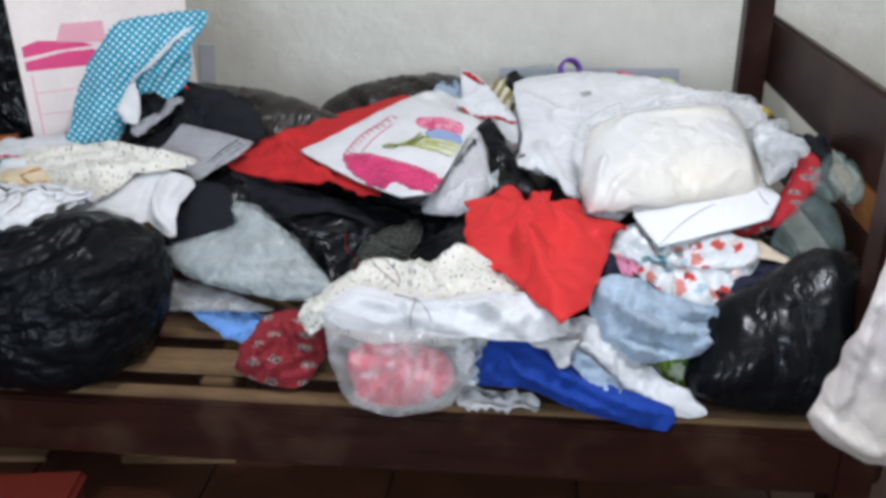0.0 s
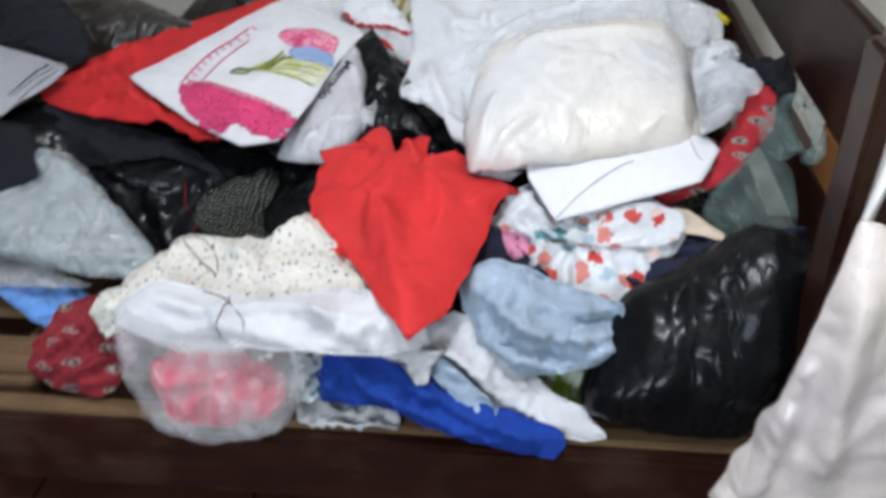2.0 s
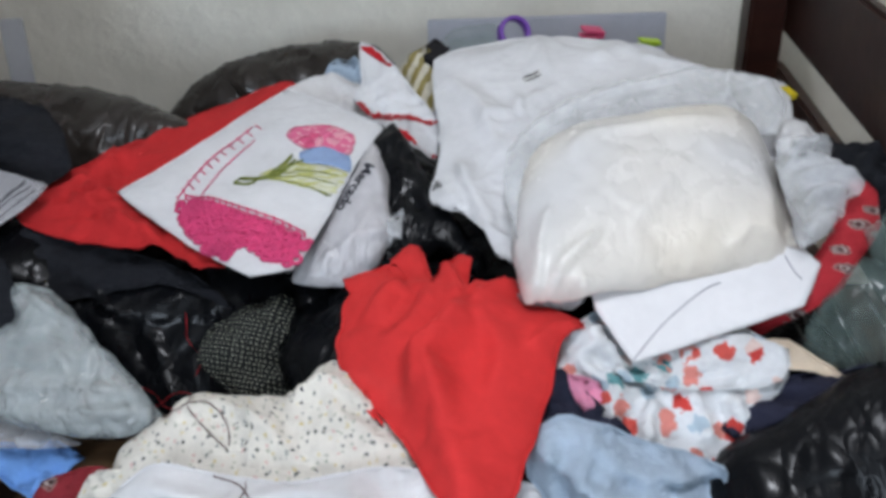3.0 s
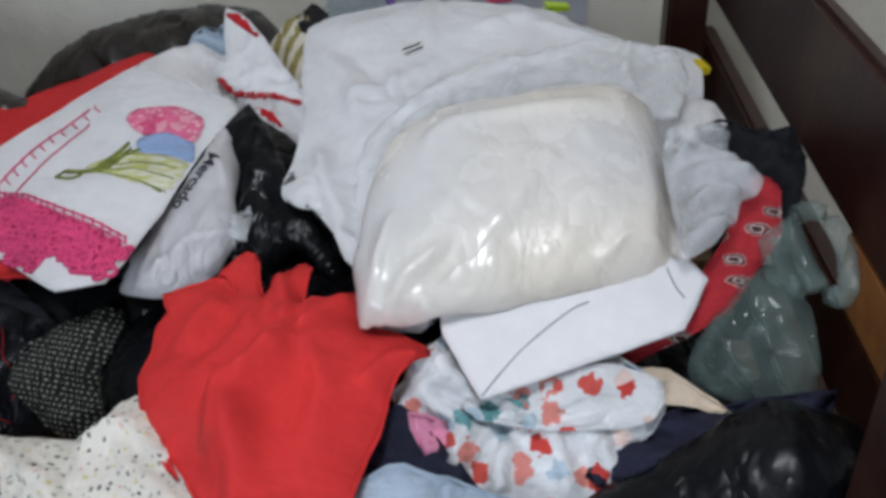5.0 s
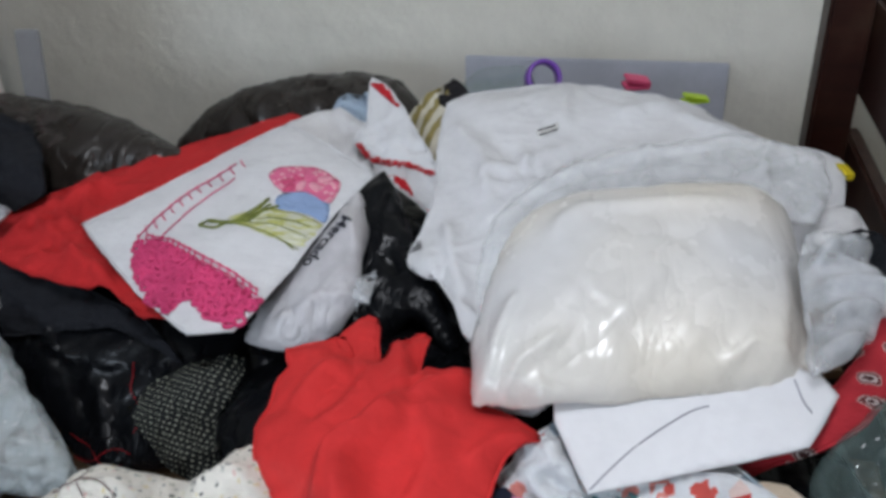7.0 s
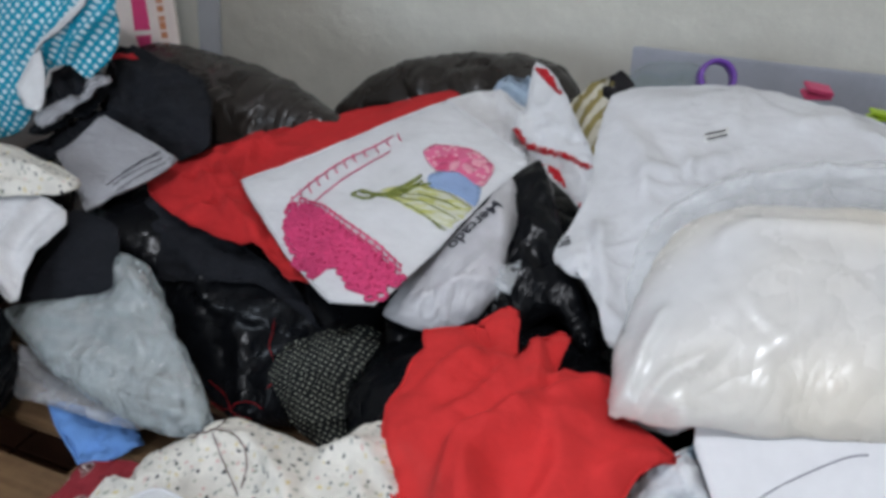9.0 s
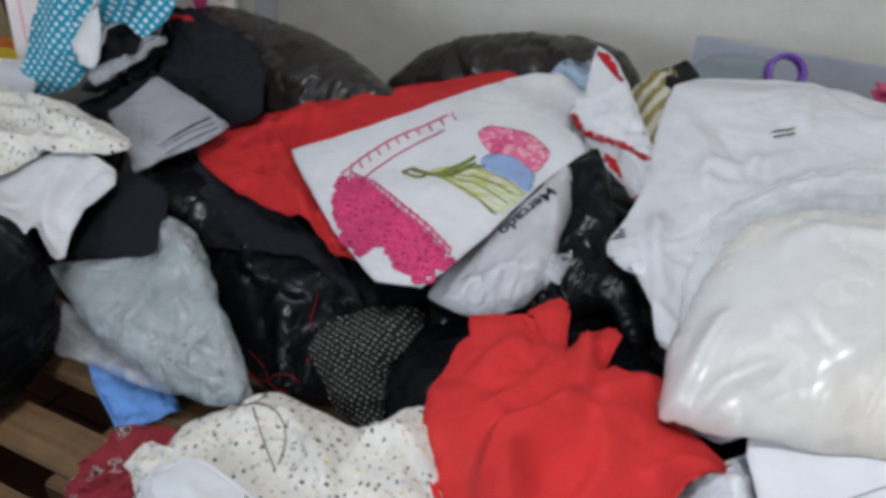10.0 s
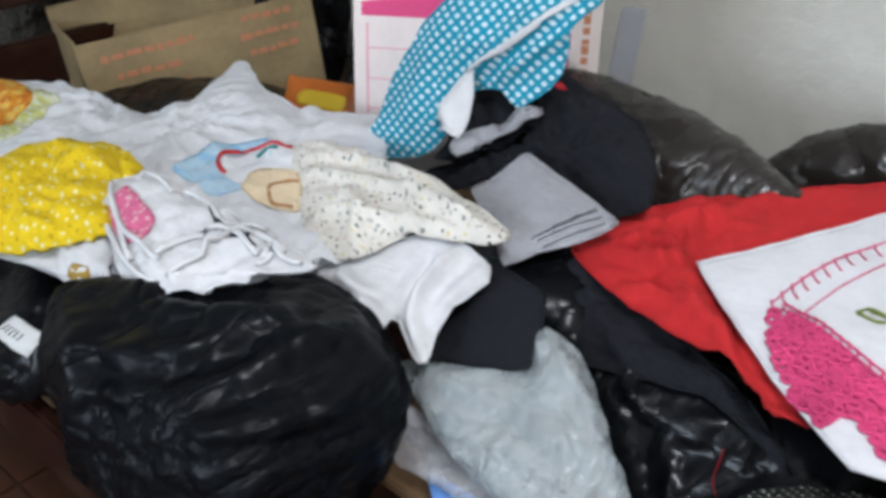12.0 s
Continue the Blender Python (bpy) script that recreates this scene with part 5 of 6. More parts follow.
spread("scarf", "thin bright red cloth spread over the heap", "scarf", "red_thin", pose(0.313, 1.895, 0.704, 10, 0, 0), [(-0.147, 0.083), (-0.163, 0.112), (-0.133, 0.125), (-0.088, 0.135), (-0.068, 0.103), (-0.097, 0.127), (-0.079, 0.179), (-0.058, 0.175), (-0.032, 0.096), (-0.015, 0.124), (0.005, 0.161), (0.019, 0.144), (0.018, 0.086), (0.061, 0.105), (0.085, 0.099), (0.092, 0.056), (0.172, 0.023), (0.165, 0.009), (0.147, -0.014), (0.135, -0.042), (0.129, -0.077), (0.120, -0.113), (0.089, -0.229), (0.059, -0.271), (0.038, -0.297), (0.026, -0.277), (-0.007, -0.232), (-0.048, -0.165), (-0.105, -0.093), (-0.073, -0.144), (-0.109, -0.101), (-0.141, -0.051), (-0.153, -0.010), (-0.149, 0.023), (-0.154, 0.055)], (0, 0, 0), hem="hem", up=0.022, down=0.03, width=0.08, fold=0.009, freq=5, seed=47, turn=0.2, sharp=0.7, soft=0.4, droop=0.006, pinched=False, step=0.007, ridges=(([(0.019, 0.027), (-0.010, -0.026), (-0.042, -0.064), (-0.036, -0.113), (-0.019, -0.149)], 0.030, 0.034, 0.32), ([(0.014, 0.018), (0.005, 0.078), (-0.023, 0.134), (-0.016, 0.184)], 0.016, 0.018, 0.5), ([(0.082, 0.093), (0.046, 0.057), (0.024, 0.019)], 0.014, 0.02, 0.4), ([(0.048, 0.044), (0.065, 0.024), (0.042, 0.007), (0.066, -0.058), (0.056, -0.127)], 0.01, 0.025, 0.4), ([(-0.073, 0.095), (-0.095, 0.059), (-0.113, 0.007)], 0.01, 0.02, 0.5), ([(-0.056, 0.095), (-0.034, 0.060), (-0.048, 0.009), (-0.082, -0.032)], 0.009, 0.02, 0.4), ([(0.016, 0.149), (0.029, 0.097), (0.022, 0.044)], 0.012, 0.012, 0.5), ([(0.168, 0.014), (0.132, -0.003), (0.101, -0.049)], 0.009, 0.02, 0.4), ([(-0.018, -0.076), (-0.003, -0.174), (0.034, -0.276)], 0.012, 0.025, 0.4),))

# ---- the left half of the heap ----
BAG_FOLDS = (
    ([(-0.187, -0.117, 0.112), (-0.062, -0.143, 0.128), (-0.019, -0.179, 0.087), (-0.070, -0.192, -0.069)], 0.014),
    ([(-0.067, -0.049, 0.152), (-0.020, -0.060, 0.152), (0.041, -0.031, 0.154), (0.093, 0.038, 0.151)], 0.013),
    ([(-0.059, -0.161, 0.113), (0.039, -0.114, 0.143), (0.077, -0.054, 0.151), (0.099, 0.009, 0.150)], 0.014),
    ([(0.041, -0.162, 0.113), (0.115, -0.131, 0.128), (0.138, -0.057, 0.142), (0.146, 0.048, 0.140)], 0.014),
    ([(0.157, -0.139, 0.107), (0.191, -0.090, 0.110), (0.211, -0.007, 0.099), (0.203, 0.103, 0.090)], 0.012),
    ([(0.058, -0.019, 0.153), (0.125, 0.031, 0.146), (0.163, 0.085, 0.129)], 0.008),
    ([(-0.002, -0.183, 0.077), (0.109, -0.143, 0.122), (0.147, -0.079, 0.136)], -0.012),
    ([(-0.008, -0.157, 0.119), (0.077, -0.107, 0.143), (0.110, -0.038, 0.148)], -0.011),
    ([(0.114, -0.172, 0.083), (0.192, -0.114, 0.097), (0.225, 0.013, 0.070)], -0.01),
)
big_bag = stuffed("big full black plastic bag on the bed's slats", pose(-0.690, 1.765, 0.578, 0, 0, -4), 0.232, 0.190, 0.154, "bin_soft", 71, 0.25, BAG_FOLDS)


def gathered(m, outline, bend):
    return part("bag_neck", pillow(outline, bend, up=0.008, down=0.05, width=0.06, fold=0.007, freq=8, sharp=0.9, full=True, seed=72), "bin_soft", big_bag, "slack gathered neck", big_bag.matrix_basis.inverted() @ m, True)


gathered(pose(-0.86, 1.70, 0.725, 22, 0, 0), [(0.044, -0.097), (-0.027, -0.044), (0.018, 0.001), (0.089, 0.028), (0.137, 0.008), (0.217, 0.032), (0.237, -0.012), (0.161, -0.073), (0.089, -0.110)], (0, 0, 0))
bag2 = spread("garbage_bag", "small black plastic bag with a white bar label", "bag", "bin", pose(-1.126, 1.674, 0.514, 45, 0, 0), [(-0.17, 0.05), (-0.01, 0.14), (0.13, 0.05), (0.14, -0.04), (0.06, -0.1), (-0.16, -0.09)], (-0, -0, 0), up=0.06, down=0.12, width=0.1, fold=0.016, freq=9, sharp=0.7, full=True, seed=48)
bs = skin(bag2)
label_corners = [(0.058, -0.002), (0.070, 0.039), (0.126, 0.038), (0.119, -0.005)]
patch("bar_label", bag2, bs, label_corners, "label", "small white label with bars", 0.003, 0.05)
(lx, ly), (mx, my) = label_corners[1:3]
for k in range(5):
    x, y = lx + (mx - lx) * (0.25 + 0.14 * k) - 0.008, ly + (my - ly) * (0.25 + 0.14 * k) - 0.014
    cord("printed_bar", bag2, bs, [(x, y), (x - 0.004, y - 0.008), (x - 0.007, y - 0.014)], 0.0011, "ink", "", 0.0036, 0.004)
painted = spread("dish_towel", "big white dish towel with painted patches", "towel", "white", pose(-1.042, 1.984, 0.738, 8, 0, 0), [(-0.63, -0.09), (-0.53, 0.01), (-0.23, 0.06), (-0.16, 0.11), (-0.23, 0.29), (-0.07, 0.22), (0.06, 0.22), (0.17, 0.26), (0.29, 0.16), (0.41, -0.02), (0.34, -0.13), (0.32, -0.2), (0.26, -0.24), (0.09, -0.3), (-0.08, -0.34)], (0, -0, -0), hem="hem", up=0.02, down=0.08, width=0.12, fold=0.014, freq=7, seed=49, soft=0.3)
ps = skin(painted)
patch("painted_patch", painted, ps, [(0.042, -0.063), (0.016, -0.007), (0.042, 0.044), (0.121, 0.086), (0.205, 0.048), (0.244, -0.010), (0.188, -0.038), (0.143, -0.065), (0.106, -0.065)], "p_sky", "sky blue painted patch")
patch("painted_patch", painted, ps, [(0.105, -0.018), (0.078, 0.016), (0.116, 0.066), (0.174, 0.087), (0.224, 0.041), (0.182, 0.010), (0.162, -0.028)], "white", "white painted oval", 0.0032)
cord("painted_line", painted, ps, [(0.119, -0.018), (0.089, -0.008), (0.070, 0.020), (0.086, 0.044), (0.127, 0.069), (0.168, 0.092)], 0.0042, "p_red", "curved red painted line", 0.003)
cord("painted_line", painted, ps, [(0.126, 0.040), (0.136, 0.054), (0.153, 0.069)], 0.0036, "p_teal", "short teal painted line", 0.004)
patch("painted_patch", painted, ps, [(0.186, -0.039), (0.160, -0.005), (0.171, 0.025), (0.217, 0.048), (0.295, -0.022), (0.247, -0.044)], "p_cream", "cream painted patch", 0.0044)
cord("painted_line", painted, ps, [(0.246, 0.022), (0.216, -0.005), (0.252, -0.034), (0.291, -0.018)], 0.0028, "p_brown", "brown painted square outline", 0.005)
patch("painted_patch", painted, ps, [(-0.546, -0.035), (-0.458, -0.022), (-0.384, -0.016), (-0.343, -0.068), (-0.304, -0.138), (-0.321, -0.172), (-0.379, -0.163)], "p_lime", "green painted leaf", 0.002)
patch("painted_flower", painted, ps, [(-0.631, -0.087), (-0.607, -0.028), (-0.525, -0.022), (-0.417, -0.05), (-0.388, -0.083), (-0.361, -0.151), (-0.439, -0.177)], "p_orange", "orange painted flower", 0.003)
knit = spread("crochet_piece", "yellow openwork crochet piece", "crochet", "yellow", pose(-1.079, 1.764, 0.754, 14, 0, 0), [(-0.16, -0.09), (-0.15, -0), (-0.14, 0.05), (-0.03, 0.12), (0.08, 0.11), (0.11, 0.04), (0.17, -0.01), (0.14, -0.07), (-0.01, -0.16)], (0, 0, 0), up=0.03, down=0.03, width=0.08, fold=0.008, seed=50)
top = spread("blouse", "white garment with thin straps and magenta print", "blouse", "white_worn", pose(-0.793, 1.807, 0.759, 20, 0, 0), [(-0.21, 0.01), (-0.14, 0.06), (-0.04, 0.06), (0.09, 0.06), (0.2, 0.05), (0.16, 0.01), (0.06, -0.09), (-0.01, -0.1), (-0.11, -0.06)], (-0, 0, -0), up=0.02, down=0.05, width=0.06, fold=0.006, freq=8, seed=51, ridges=(([(0.000, -0.068), (0.091, -0.071), (0.055, -0.071)], 0.012, 0.010), ([(0.070, -0.083), (0.080, -0.014), (0.112, 0.047)], 0.014, 0.012, 0.4), ([(0.084, -0.065), (0.130, -0.009), (0.184, 0.010)], 0.012, 0.010, 0.4),))
sp = skin(top)
patch("print", top, sp, [(-0.146, -0.028), (-0.147, 0.01), (-0.056, -0.007), (-0.039, -0.045), (-0.083, -0.056)], "p_pink", "magenta print", 0.003)
for line in ([(-0.005, 0.048), (0.041, 0.039), (0.124, 0.026)], [(-0.005, 0.048), (0.042, 0.028), (0.108, 0.025)], [(0.012, 0.042), (0.064, 0.034), (0.114, 0.032)], [(-0.000, 0.045), (0.061, 0.026), (0.095, 0.022)], [(-0.058, 0.069), (-0.025, 0.060), (-0.004, 0.052)]):
    cord("print_stroke", top, sp, line, 0.0028, "ink", "black printed stroke", 0.003)
for line in ([(-0.076, 0.039), (-0.133, 0.05), (-0.194, 0.042), (-0.213, 0.012), (-0.165, -0.031), (-0.083, -0.064), (-0.009, -0.083), (0.05, -0.079)], [(0.057, -0.07), (0.08, -0.025), (0.069, 0.034), (0.101, 0.059), (0.154, 0.035), (0.217, 0.051)], [(-0.023, 0.077), (0.06, 0.08), (0.101, 0.059), (0.143, 0.03), (0.13, 0.001)], [(-0.192, 0.009), (-0.104, -0.038), (-0.033, -0.05), (0.037, -0.059)], [(-0.073, 0.053), (-0.04, 0.06), (0.033, 0.039), (0.096, 0.026), (0.14, 0.017)], [(0.011, -0.052), (0.015, -0.016), (0.05, 0.025), (0.109, 0.044), (0.167, 0.042)], [(-0.179, 0.001), (-0.123, -0.028), (-0.066, -0.059), (-0.015, -0.077)]):
    cord("strap", top, sp, line, 0.0045, "white_worn", "narrow white strap", 0.006)
cap = spread("cap", "small white cloth cap with an ochre mark", "cap", "white_worn", pose(-0.942, 1.718, 0.708, 40, 0, 0), [(-0.06, -0), (-0.05, 0.04), (0.03, 0.04), (0.08, 0), (0.02, -0.04), (-0.02, -0.03)], (0, 0, 0), up=0.03, down=0.03, width=0.04, fold=0.006, seed=52)
patch("ochre_mark", cap, skin(cap), [(0.015, -0.029), (0.021, -0.010), (0.044, -0.002), (0.061, -0.018), (0.033, -0.034)], "ochre", "ochre mark", 0.002, 0.4)
spread("cloth", "white cotton cloth hanging over a black bag", "cloth", "white_worn", pose(-0.559, 1.966, 0.704, 35, 0, 10), [(-0.133, -0.020), (-0.111, 0.019), (-0.055, 0.056), (0.012, 0.086), (0.053, 0.084), (0.104, 0.069), (0.112, 0.044), (0.083, -0.004), (0.079, -0.039), (0.085, -0.082), (0.069, -0.085), (0.038, -0.057), (0.017, -0.039), (0.004, -0.051), (0.009, -0.083), (-0.011, -0.085), (-0.067, -0.058)], (-0, -0, -0), hem="hem", up=0.01, down=0.03, fold=0.004, freq=12, seed=53, soft=0.2, step=0.007, ridges=(([(0.052, 0.080), (0.033, 0.000), (0.039, -0.040), (0.075, -0.081)], 0.016, 0.012, 0.4), ([(-0.100, 0.000), (-0.039, -0.042), (-0.000, -0.079)], 0.010, 0.012, 0.5), ([(-0.128, -0.020), (-0.067, -0.025), (0.001, -0.032)], 0.010, 0.012, 0.4), ([(0.022, 0.067), (0.011, 0.001), (0.015, -0.040)], -0.012, 0.010), ([(0.100, 0.066), (0.077, 0.007), (0.066, -0.022)], 0.008, 0.01),))
spread("pillowcase", "cream cotton cloth with a tiny flower print", "pillowcase", "floral", pose(-0.655, 2.039, 0.762, 18, 0, 0), [(-0.24, 0.03), (-0.18, 0.07), (-0, 0.08), (0.12, 0.06), (0.19, 0.04), (0.18, 0.01), (0.07, -0.03), (0.04, -0.09), (-0.04, -0.12), (-0.14, -0.05)], (-0, -0, 0), hem="seam", up=0.02, down=0.03, width=0.06, fold=0.008, freq=13, full=True, seed=54, ridges=(([(-0.157, -0.015), (-0.048, 0.009), (0.066, 0.027), (0.190, 0.019)], 0.014, 0.012, 0.4), ([(-0.164, 0.028), (-0.061, 0.047), (0.043, 0.055)], 0.014, 0.010, 0.4), ([(-0.065, -0.103), (-0.036, -0.052), (0.053, -0.030), (0.129, 0.000)], 0.012, 0.010, 0.4), ([(-0.072, -0.015), (-0.007, -0.034), (0.025, -0.091)], 0.012, 0.009), ([(-0.020, 0.053), (0.050, 0.022), (0.074, -0.029)], 0.010, 0.009),))
spread("cloth", "white cloth tucked under a teal cloth", "cloth", "white_worn", pose(-0.60, 2.19, 0.80, 65, 0, 10), [(-0.050, 0.130), (-0.093, 0.060), (-0.076, 0.032), (-0.046, 0.020), (-0.038, 0.061)], (-0, 0, -0), up=0.006, down=0.02, fold=0.005, soft=0.15, seed=56)

spread("cloth", "black cotton cloth bunched beside a teal cloth", "cloth", "black", pose(-0.60, 2.25, 0.79, 50, 0, 10), [(-0.099, 0.080), (-0.055, 0.101), (0.012, 0.079), (-0.003, 0.028), (-0.059, -0.018), (-0.114, -0.036), (-0.104, 0.019)], up=0.02, down=0.06, width=0.05, fold=0.008, freq=12, seed=75)
spread("cloth", "crumpled grey checked cloth strip on black clothes", "cloth", "grey_mesh", pose(-0.57, 2.21, 0.80, 45, 0, 10), [(-0.097, -0.003), (-0.091, 0.027), (-0.040, 0.058), (0.012, 0.093), (0.021, 0.088), (-0.016, 0.045), (-0.052, 0.018), (-0.083, -0.013)], up=0.015, down=0.02, width=0.03, fold=0.007, freq=18, seed=76, soft=0.3)

# ---- things behind the heap ----
carton = thing("flat_carton", "flat pale pink printed carton standing upright", "box", pose(-0.805, 2.42, 0.60, -6, 0, 33))
part("carton_body", box(0.43, 0.045, 0.62, (0, 0, 0.31), 0.003), "carton", carton)


def printed(name, outline, material, label=""):
    """A flat print on the carton's front."""
    bm = bmesh.new()
    face = bm.faces.new([bm.verts.new((x, -0.0232, z)) for x, z in outline])
    bmesh.ops.extrude_face_region(bm, geom=[face])
    for v in bm.verts[:len(outline)]:
        v.co.y += 0.0012
    bmesh.ops.recalc_face_normals(bm, faces=bm.faces[:])
    return part(name, bm, material, carton, label)


printed("printed_band", [(-0.2, 0.312), (-0.02, 0.312), (-0.03, 0.352), (-0.1, 0.352), (-0.2, 0.335)], "carton_pink", "bright pink printed band")
printed("printed_band", [(-0.2, 0.345), (-0.12, 0.356), (-0.03, 0.360), (-0.06, 0.372), (-0.16, 0.384), (-0.2, 0.372)], "carton_pink", "bright pink printed ribbon")
printed("printed_block", [(-0.12, 0.375), (0.0, 0.365), (0.0, 0.42), (-0.1, 0.42)], "carton_pale", "pale pink printed block")
printed("printed_band", [(0.14, 0.36), (0.165, 0.36), (0.165, 0.265), (0.135, 0.265)], "carton_pink", "bright pink printed strip")
printed("printed_band", [(0.135, 0.255), (0.165, 0.255), (0.16, 0.225), (0.14, 0.225)], "carton_pink", "bright pink printed strip")
for k in range(11):
    z = 0.23 + 0.017 * k
    printed("printed_bar", [(0.184, z), (0.196, z), (0.196, z + 0.009 + 0.003 * (k % 3)), (0.184, z + 0.009 + 0.003 * (k % 3))], "carton_orange", "small brownish printed bar")
for z in (0.255, 0.2, 0.145):
    printed("printed_line", [(-0.19, z), (-0.06, z), (-0.06, z + 0.0025), (-0.19, z + 0.0025)], "carton_pale", "thin pale pink line")
printed("printed_line", [(-0.192, 0.06), (-0.188, 0.06), (-0.188, 0.3), (-0.192, 0.3)], "carton_pale", "thin pale pink line")
teal_cloth = spread("cloth", "teal cloth with white dots draped on a carton", "cloth", "teal", pose(-0.70, 2.25, 0.90, 74, 0, 10), [(0.215, 0.169), (0.204, 0.129), (0.171, 0.087), (0.167, 0.055), (0.166, 0.027), (0.148, -0.009), (0.111, -0.039), (0.080, -0.018), (0.032, -0.028), (0.013, -0.066), (-0.025, -0.137), (-0.099, -0.162), (-0.154, -0.150), (-0.128, -0.100), (-0.109, -0.032), (-0.077, 0.041), (-0.038, 0.096), (0.010, 0.151)], (0, -0, 0), hem="hem", up=0.015, down=0.02, width=0.08, fold=0.005, freq=9, seed=55, turn=0.9, step=0.008, soft=0.4, ridges=(([(0.167, 0.125), (0.120, 0.080), (0.074, 0.039), (0.016, -0.009)], 0.02, 0.012, 0.4), ([(0.189, 0.120), (0.156, 0.076), (0.111, 0.037), (0.073, -0.003)], 0.016, 0.012, 0.5), ([(0.123, 0.110), (0.078, 0.064), (0.038, 0.029)], 0.012, 0.010), ([(-0.021, 0.089), (-0.046, 0.001), (-0.068, -0.109)], 0.008, 0.025), ([(0.036, 0.090), (-0.005, -0.000), (-0.035, -0.120)], 0.010, 0.02, 0.4),))
for line in ([(0.175, 0.129), (0.124, 0.082), (0.078, 0.041), (0.023, -0.005)], [(0.163, 0.123), (0.116, 0.078), (0.090, 0.053)], [(0.132, 0.086), (0.087, 0.044), (0.046, 0.016)]):
    cord("frayed_seam", teal_cloth, skin(teal_cloth), line, 0.0035, "white_worn", "frayed white seam", 0.001, 0.008)
card = box(0.045, 0.02, 0.32, (0, 0, 0.16), 0.003)
tagged(part("grey_panel", card, "grey_card", None, "", pose(-0.655, 2.64, 0.60, -4, 5, 25)), "narrow grey card panel leaning on the wall", "panel")

cardboard = thing("cardboard_box", "open brown cardboard box with faded orange print", "box", pose(-1.694, 2.457, 0.435, -6.3, -5.1, 71.5))
for s in (-1, 1):
    part("box_side", box(0.55, 0.006, 0.345 + 0.02 * s, (0, s * 0.17, 0.1725 + 0.01 * s), 0.001), "card", cardboard)
    part("box_end", box(0.006, 0.334, 0.33, (s * 0.272, 0, 0.165), 0.001), "card", cardboard)
part("box_bottom", box(0.53, 0.33, 0.006, (0, 0, 0.005), 0.001), "card", cardboard)
scribe = random.Random(8)
for x, z, w in ((-0.13, 0.285, 0.2), (-0.14, 0.24, 0.13), (-0.13, 0.195, 0.17), (0.15, 0.30, 0.11), (0.15, 0.26, 0.13), (0.15, 0.22, 0.1)):
    at = x - w / 2
    while at < x + w / 2:
        long = scribe.uniform(0.012, 0.034)
        part("printed_bar", box(long, 0.002, scribe.uniform(0.011, 0.016), (at + long / 2, -0.1741, z + scribe.uniform(-0.002, 0.002)), 0), "carton_orange", cardboard, "faded orange printed bar")
        at += long + 0.006
spread("garbage_bag", "dark plastic bag standing between box and carton", "bag", "bin", pose(-1.24, 2.74, 0.72, 75, 0, 10), [(-0.2, -0.28), (0.14, -0.28), (0.17, 0), (0.12, 0.3), (-0.1, 0.32), (-0.16, 0)], up=0.06, down=0.08, fold=0.015, freq=10, full=True, seed=57)
# two added fillers that hide the pale wall at the view's left edge
spread("garbage_bag", "dark bag shape added to fill the dark area behind a cardboard box", "bag", "bin", pose(-1.86, 2.80, 0.80, 75, 0, 20), [(-0.24, -0.36), (0.24, -0.36), (0.27, 0.05), (0.2, 0.34), (-0.15, 0.36), (-0.26, 0.05)], up=0.06, down=0.08, fold=0.015, freq=10, full=True, seed=59)
stuffed("tall dark sack shape added to fill the dark area beyond the bed", pose(-2.33, 2.50, 0.50, 0, 0, 20), 0.31, 0.31, 0.58, "brown_bin", 91)
snack = spread("snack_pack", "orange foil snack packet with yellow print", "packet", "snack", pose(-1.215, 2.42, 0.665, 55, 0, 15), [(-0.09, -0.045), (0.095, -0.04), (0.09, 0.045), (-0.095, 0.04)], up=0.012, down=0.03, width=0.03, fold=0.004, seed=58, soft=0.1)
patch("printed_bar", snack, skin(snack), [(-0.045, -0.018), (0.06, -0.02), (0.062, 0.014), (-0.04, 0.012)], "snack_yellow", "yellow printed bar")

board = tagged(part("board", box(0.56, 0.014, 0.32, (0, 0, 0), 0.003), "board", None, "", pose(0.46, 3.015, 0.622, -3, 0, 0)), "pale grey-blue board leaning on the wall", "board")
roll = thing("tape_roll", "purple plastic ring lying against the board", "ring", pose(0.39, 2.705, 0.845, 62, 0, 24))
bm = bmesh.new()
profile = [(0.031, -0.014), (0.033, -0.011), (0.033, 0.011), (0.031, 0.014), (0.027, 0.014), (0.025, 0.011), (0.025, -0.011), (0.027, -0.014)]
rings = [[bm.verts.new((r * math.cos(k * math.tau / 32), r * math.sin(k * math.tau / 32), z)) for r, z in profile] for k in range(32)]
for k in range(32):
    p, q = rings[k], rings[(k + 1) % 32]
    for n in range(8):
        bm.faces.new((p[n], q[n], q[(n + 1) % 8], p[(n + 1) % 8]))
part("ring_body", bm, "purple", roll, "", None, True)
spread("plastic_bag", "crumpled clear plastic wrap beside a purple ring", "bag", "green_film", pose(0.27, 2.73, 0.83, 42, 0, 0), [(-0.038, -0.017), (-0.004, 0.023), (0.077, 0.031), (0.101, -0.008), (0.051, -0.041), (-0.024, -0.045)], up=0.015, down=0.03, width=0.03, fold=0.008, freq=14, full=True, seed=77)
spread("ornament", "knot of black crochet yarn", "ornament", "crochet_black", pose(0.235, 2.619, 0.844, 50, 0, 0), [(-0.02, -0), (-0.02, 0.02), (0, 0.03), (0.02, 0.02), (0.03, 0), (0.01, -0.01), (-0, -0.03), (-0.02, -0.02)], (0, -0, 0), up=0.02, down=0.03, width=0.02, fold=0.012, freq=26, seed=60)

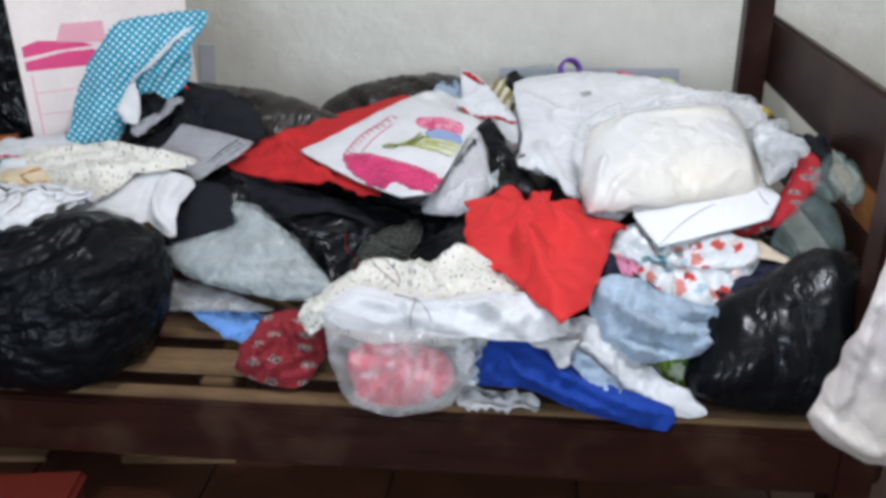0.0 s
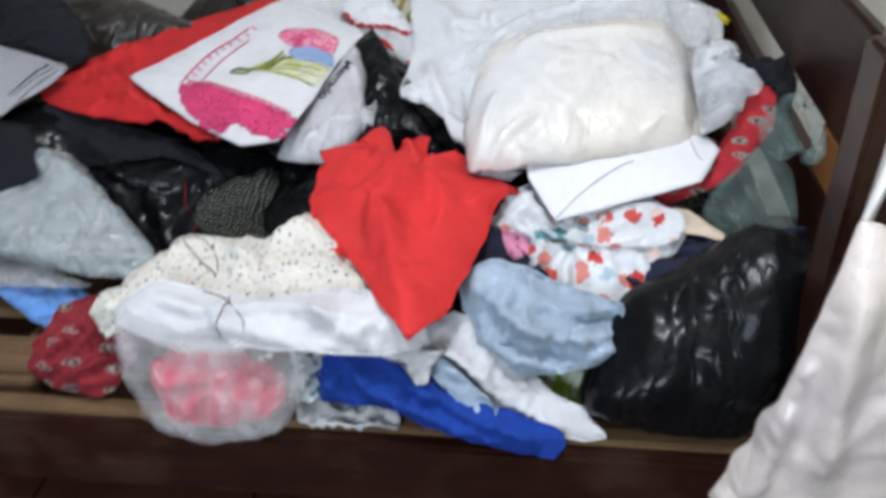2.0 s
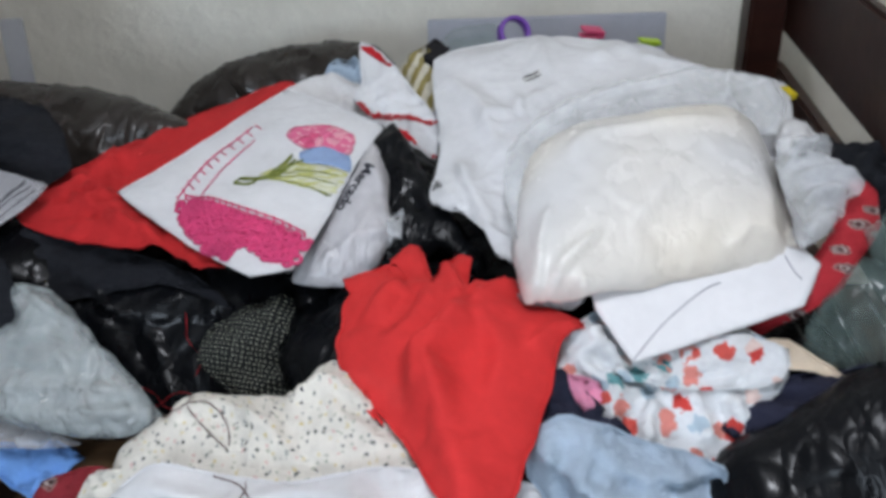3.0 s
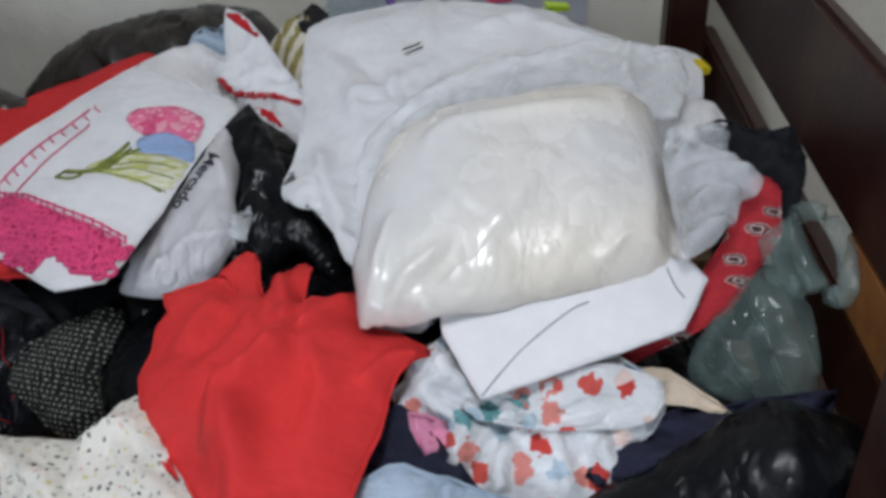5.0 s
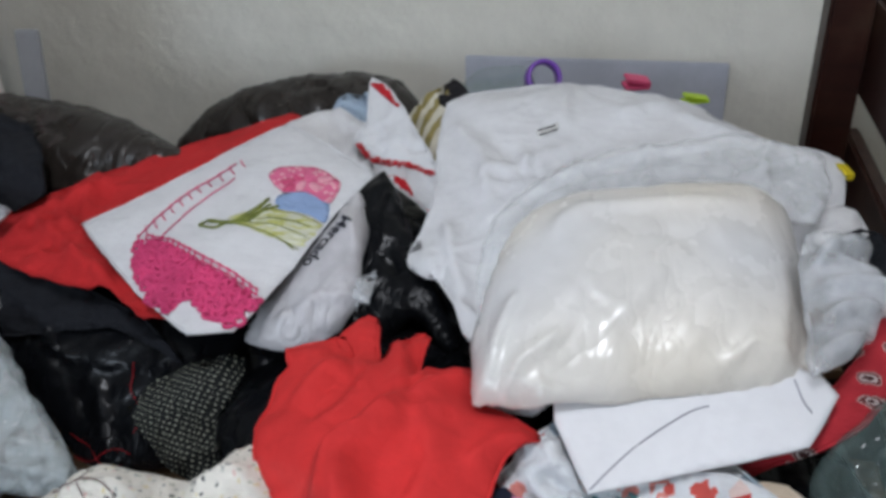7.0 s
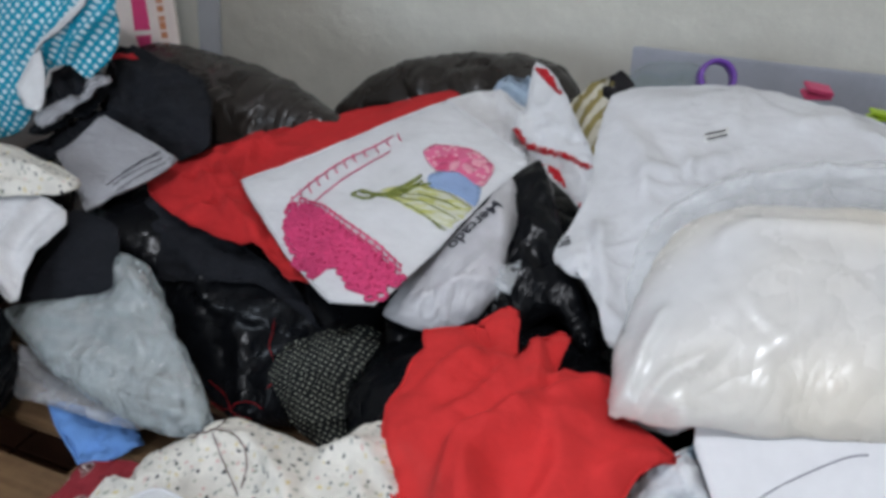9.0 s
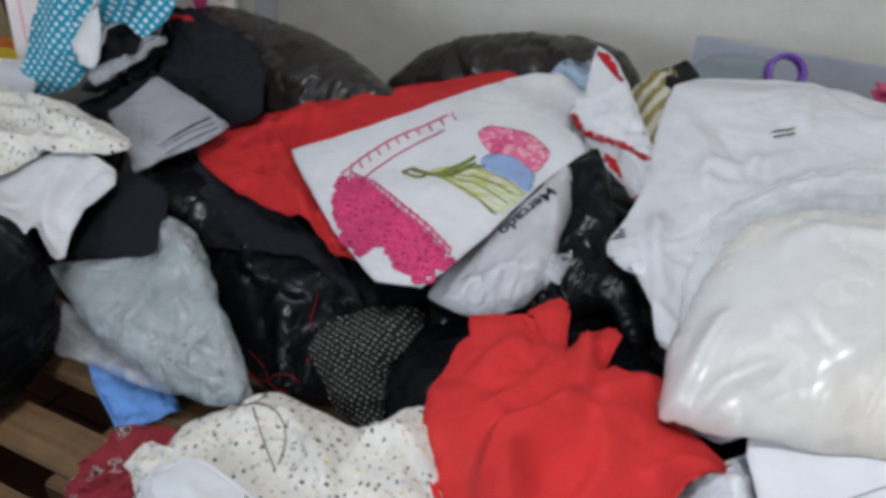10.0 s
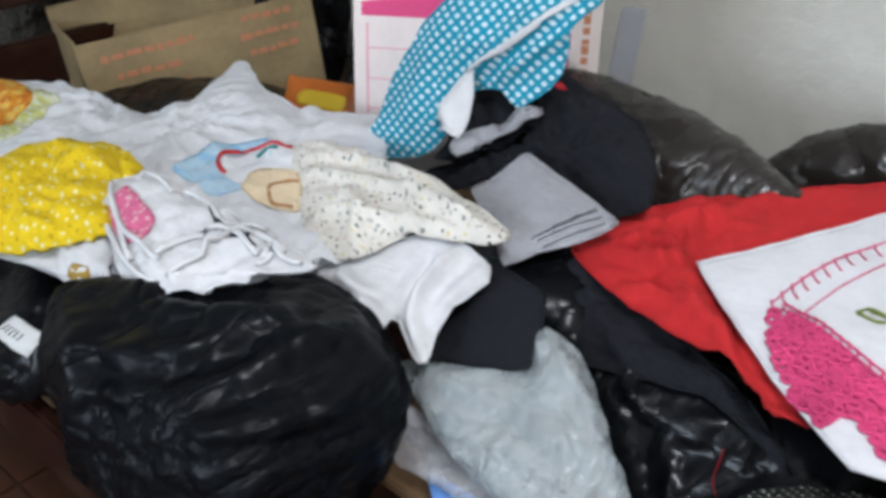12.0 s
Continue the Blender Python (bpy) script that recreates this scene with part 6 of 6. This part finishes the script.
for name, label, mat, at, size in (("clip", "small pink plastic clip behind the shirt", "pink_plastic", (0.555, 2.83, 0.80), (0.05, 0.03, 0.02)),
                                  ("clip", "lime green plastic clip on the heap", "lime", (0.66, 2.71, 0.815), (0.05, 0.02, 0.012)),
                                  ("clip", "yellow plastic clip beside the bed post", "yellow_plastic", (0.87, 2.46, 0.80), (0.018, 0.03, 0.012))):
    clip = thing(name, label, "clip", pose(*at, 12, 8, 25))
    for k in (-1, 1):
        part("jaw", box(size[0], size[1], size[2] * 0.4, (0, 0, k * size[2] * 0.3), 0.002, pose(0, 0, 0, 0, k * 6, 0)), mat, clip)
spread("plastic_bag", "torn white plastic knot on a grey shopping bag", "bag", "thin_white", pose(0.196, 2.160, 0.717, 35, 0, 0), [(-0.03, -0), (-0.01, 0.02), (0.02, 0.03), (0.02, 0.01), (0.02, -0.02), (-0.01, -0.03)], (0, 0, 0), up=0.015, down=0.02, width=0.025, fold=0.012, freq=16, seed=66)
spread("cloth", "crumpled white cloth beside the white bag", "cloth", "white_worn", pose(0.847, 2.296, 0.787, 25, 0, 0), [(-0.02, 0.04), (0.01, 0.04), (0.03, -0.01), (0.01, -0.04), (-0.04, -0.02)], (-0, -0, -0), up=0.03, down=0.06, width=0.05, fold=0.005, seed=67)

# ---- hanging bag at the bed's corner ----
hung = spread("plastic_bag", "white plastic bag with pinkish content hanging on the bed corner", "bag", "pale_bag", pose(0.804, 1.406, 0.732, 85, 0, 0), [(-0.02, 0.17), (-0.04, 0.09), (-0.06, -0), (-0.09, -0.11), (-0.06, -0.15), (0, -0.18), (0.07, -0.18), (0.13, -0.06), (0.06, 0.19), (0, 0.23)], (0, 0, -0), up=0.05, down=0.06, width=0.1, fold=0.008, freq=7, sharp=0.95, full=True, seed=61, ridges=(([(-0.028, 0.245), (-0.037, 0.160), (-0.048, 0.070), (-0.051, -0.006)], 0.022, 0.020, 0.4), ([(-0.002, 0.208), (-0.009, 0.106), (-0.008, -0.032)], 0.020, 0.022, 0.4), ([(-0.035, 0.223), (-0.045, 0.153), (-0.071, 0.033)], 0.012, 0.014), ([(-0.073, -0.089), (-0.055, -0.051), (-0.046, 0.037)], 0.014, 0.014, 0.5), ([(-0.086, -0.091), (-0.033, -0.130), (0.009, -0.146)], 0.012, 0.010),))
turned = hung.matrix_basis.inverted()
for dx in (-0.03, 0.045):
    way = [Vector((0.83 + dx, 1.43, 0.86)), Vector((0.87 + dx * 0.6, 1.52, 0.98)), Vector((0.915, 1.66, 1.035)), Vector((0.915, 1.75, 1.036)), Vector((0.915, 1.77, 0.97))]
    part("bag_handle", rod([turned @ p for p in way], 0.009, 6), "white_bag", hung, "twisted plastic handle", None, True)
tagged(part("lamp_bulb", rod([(0.5, 1.18, 2.5), (0.5, 1.18, 2.6)], 0.03, 12), "board", None, ""), "plain bulb holder on the ceiling", "lamp")

stool = thing("step_stool", "low red plastic step stool on the floor", "stool", pose(-0.74, 1.47, 0.0, 0, 0, 8))
part("stool_top", box(0.34, 0.24, 0.025, (0, 0, 0.2525), 0.01), "red_plastic", stool)
for sx in (-1, 1):
    for sy in (-1, 1):
        part("leg", box(0.035, 0.035, 0.242, (sx * 0.14, sy * 0.09, 0.121), 0.006), "red_plastic", stool)

# pale strips of unknown kind, placed on the floor to fit the camera's view
for x, y, w, label in ((-0.575, 1.985, 0.29, "long"), (-1.0, 1.955, 0.17, "short")):
    tagged(part("plank", box(w, 0.04, 0.018, (0, 0, 0.009), 0.003), "slat_wood", None, "", pose(x, y, 0, 0, 0, 5)), label + " pale strip laid on the floor under the bed to fit the view", "plank")

# ---- floor tiles ----
tile_mesh = None
count = 0
for ix in range(-7, 5):
    for iy in range(-4, 7):
        x, y = ix * 0.45 + 0.2, iy * 0.45 + 0.1
        if LEFT < x < RIGHT and FRONT < y < BACK:
            if tile_mesh is None:
                t0 = part("tile", box(0.444, 0.444, 0.012, (0, 0, -0.006), 0.0015), "tile", None)
                tile_mesh, ob = t0.data, t0
            else:
                ob = new("tile", tile_mesh)
            ob.location = (x, y, 0.0)
            ob.parent = bpy.data.objects["floor"]
            ob.matrix_parent_inverse = Matrix.Translation((-(LEFT + RIGHT) / 2, -(BACK + FRONT) / 2, 0.06))
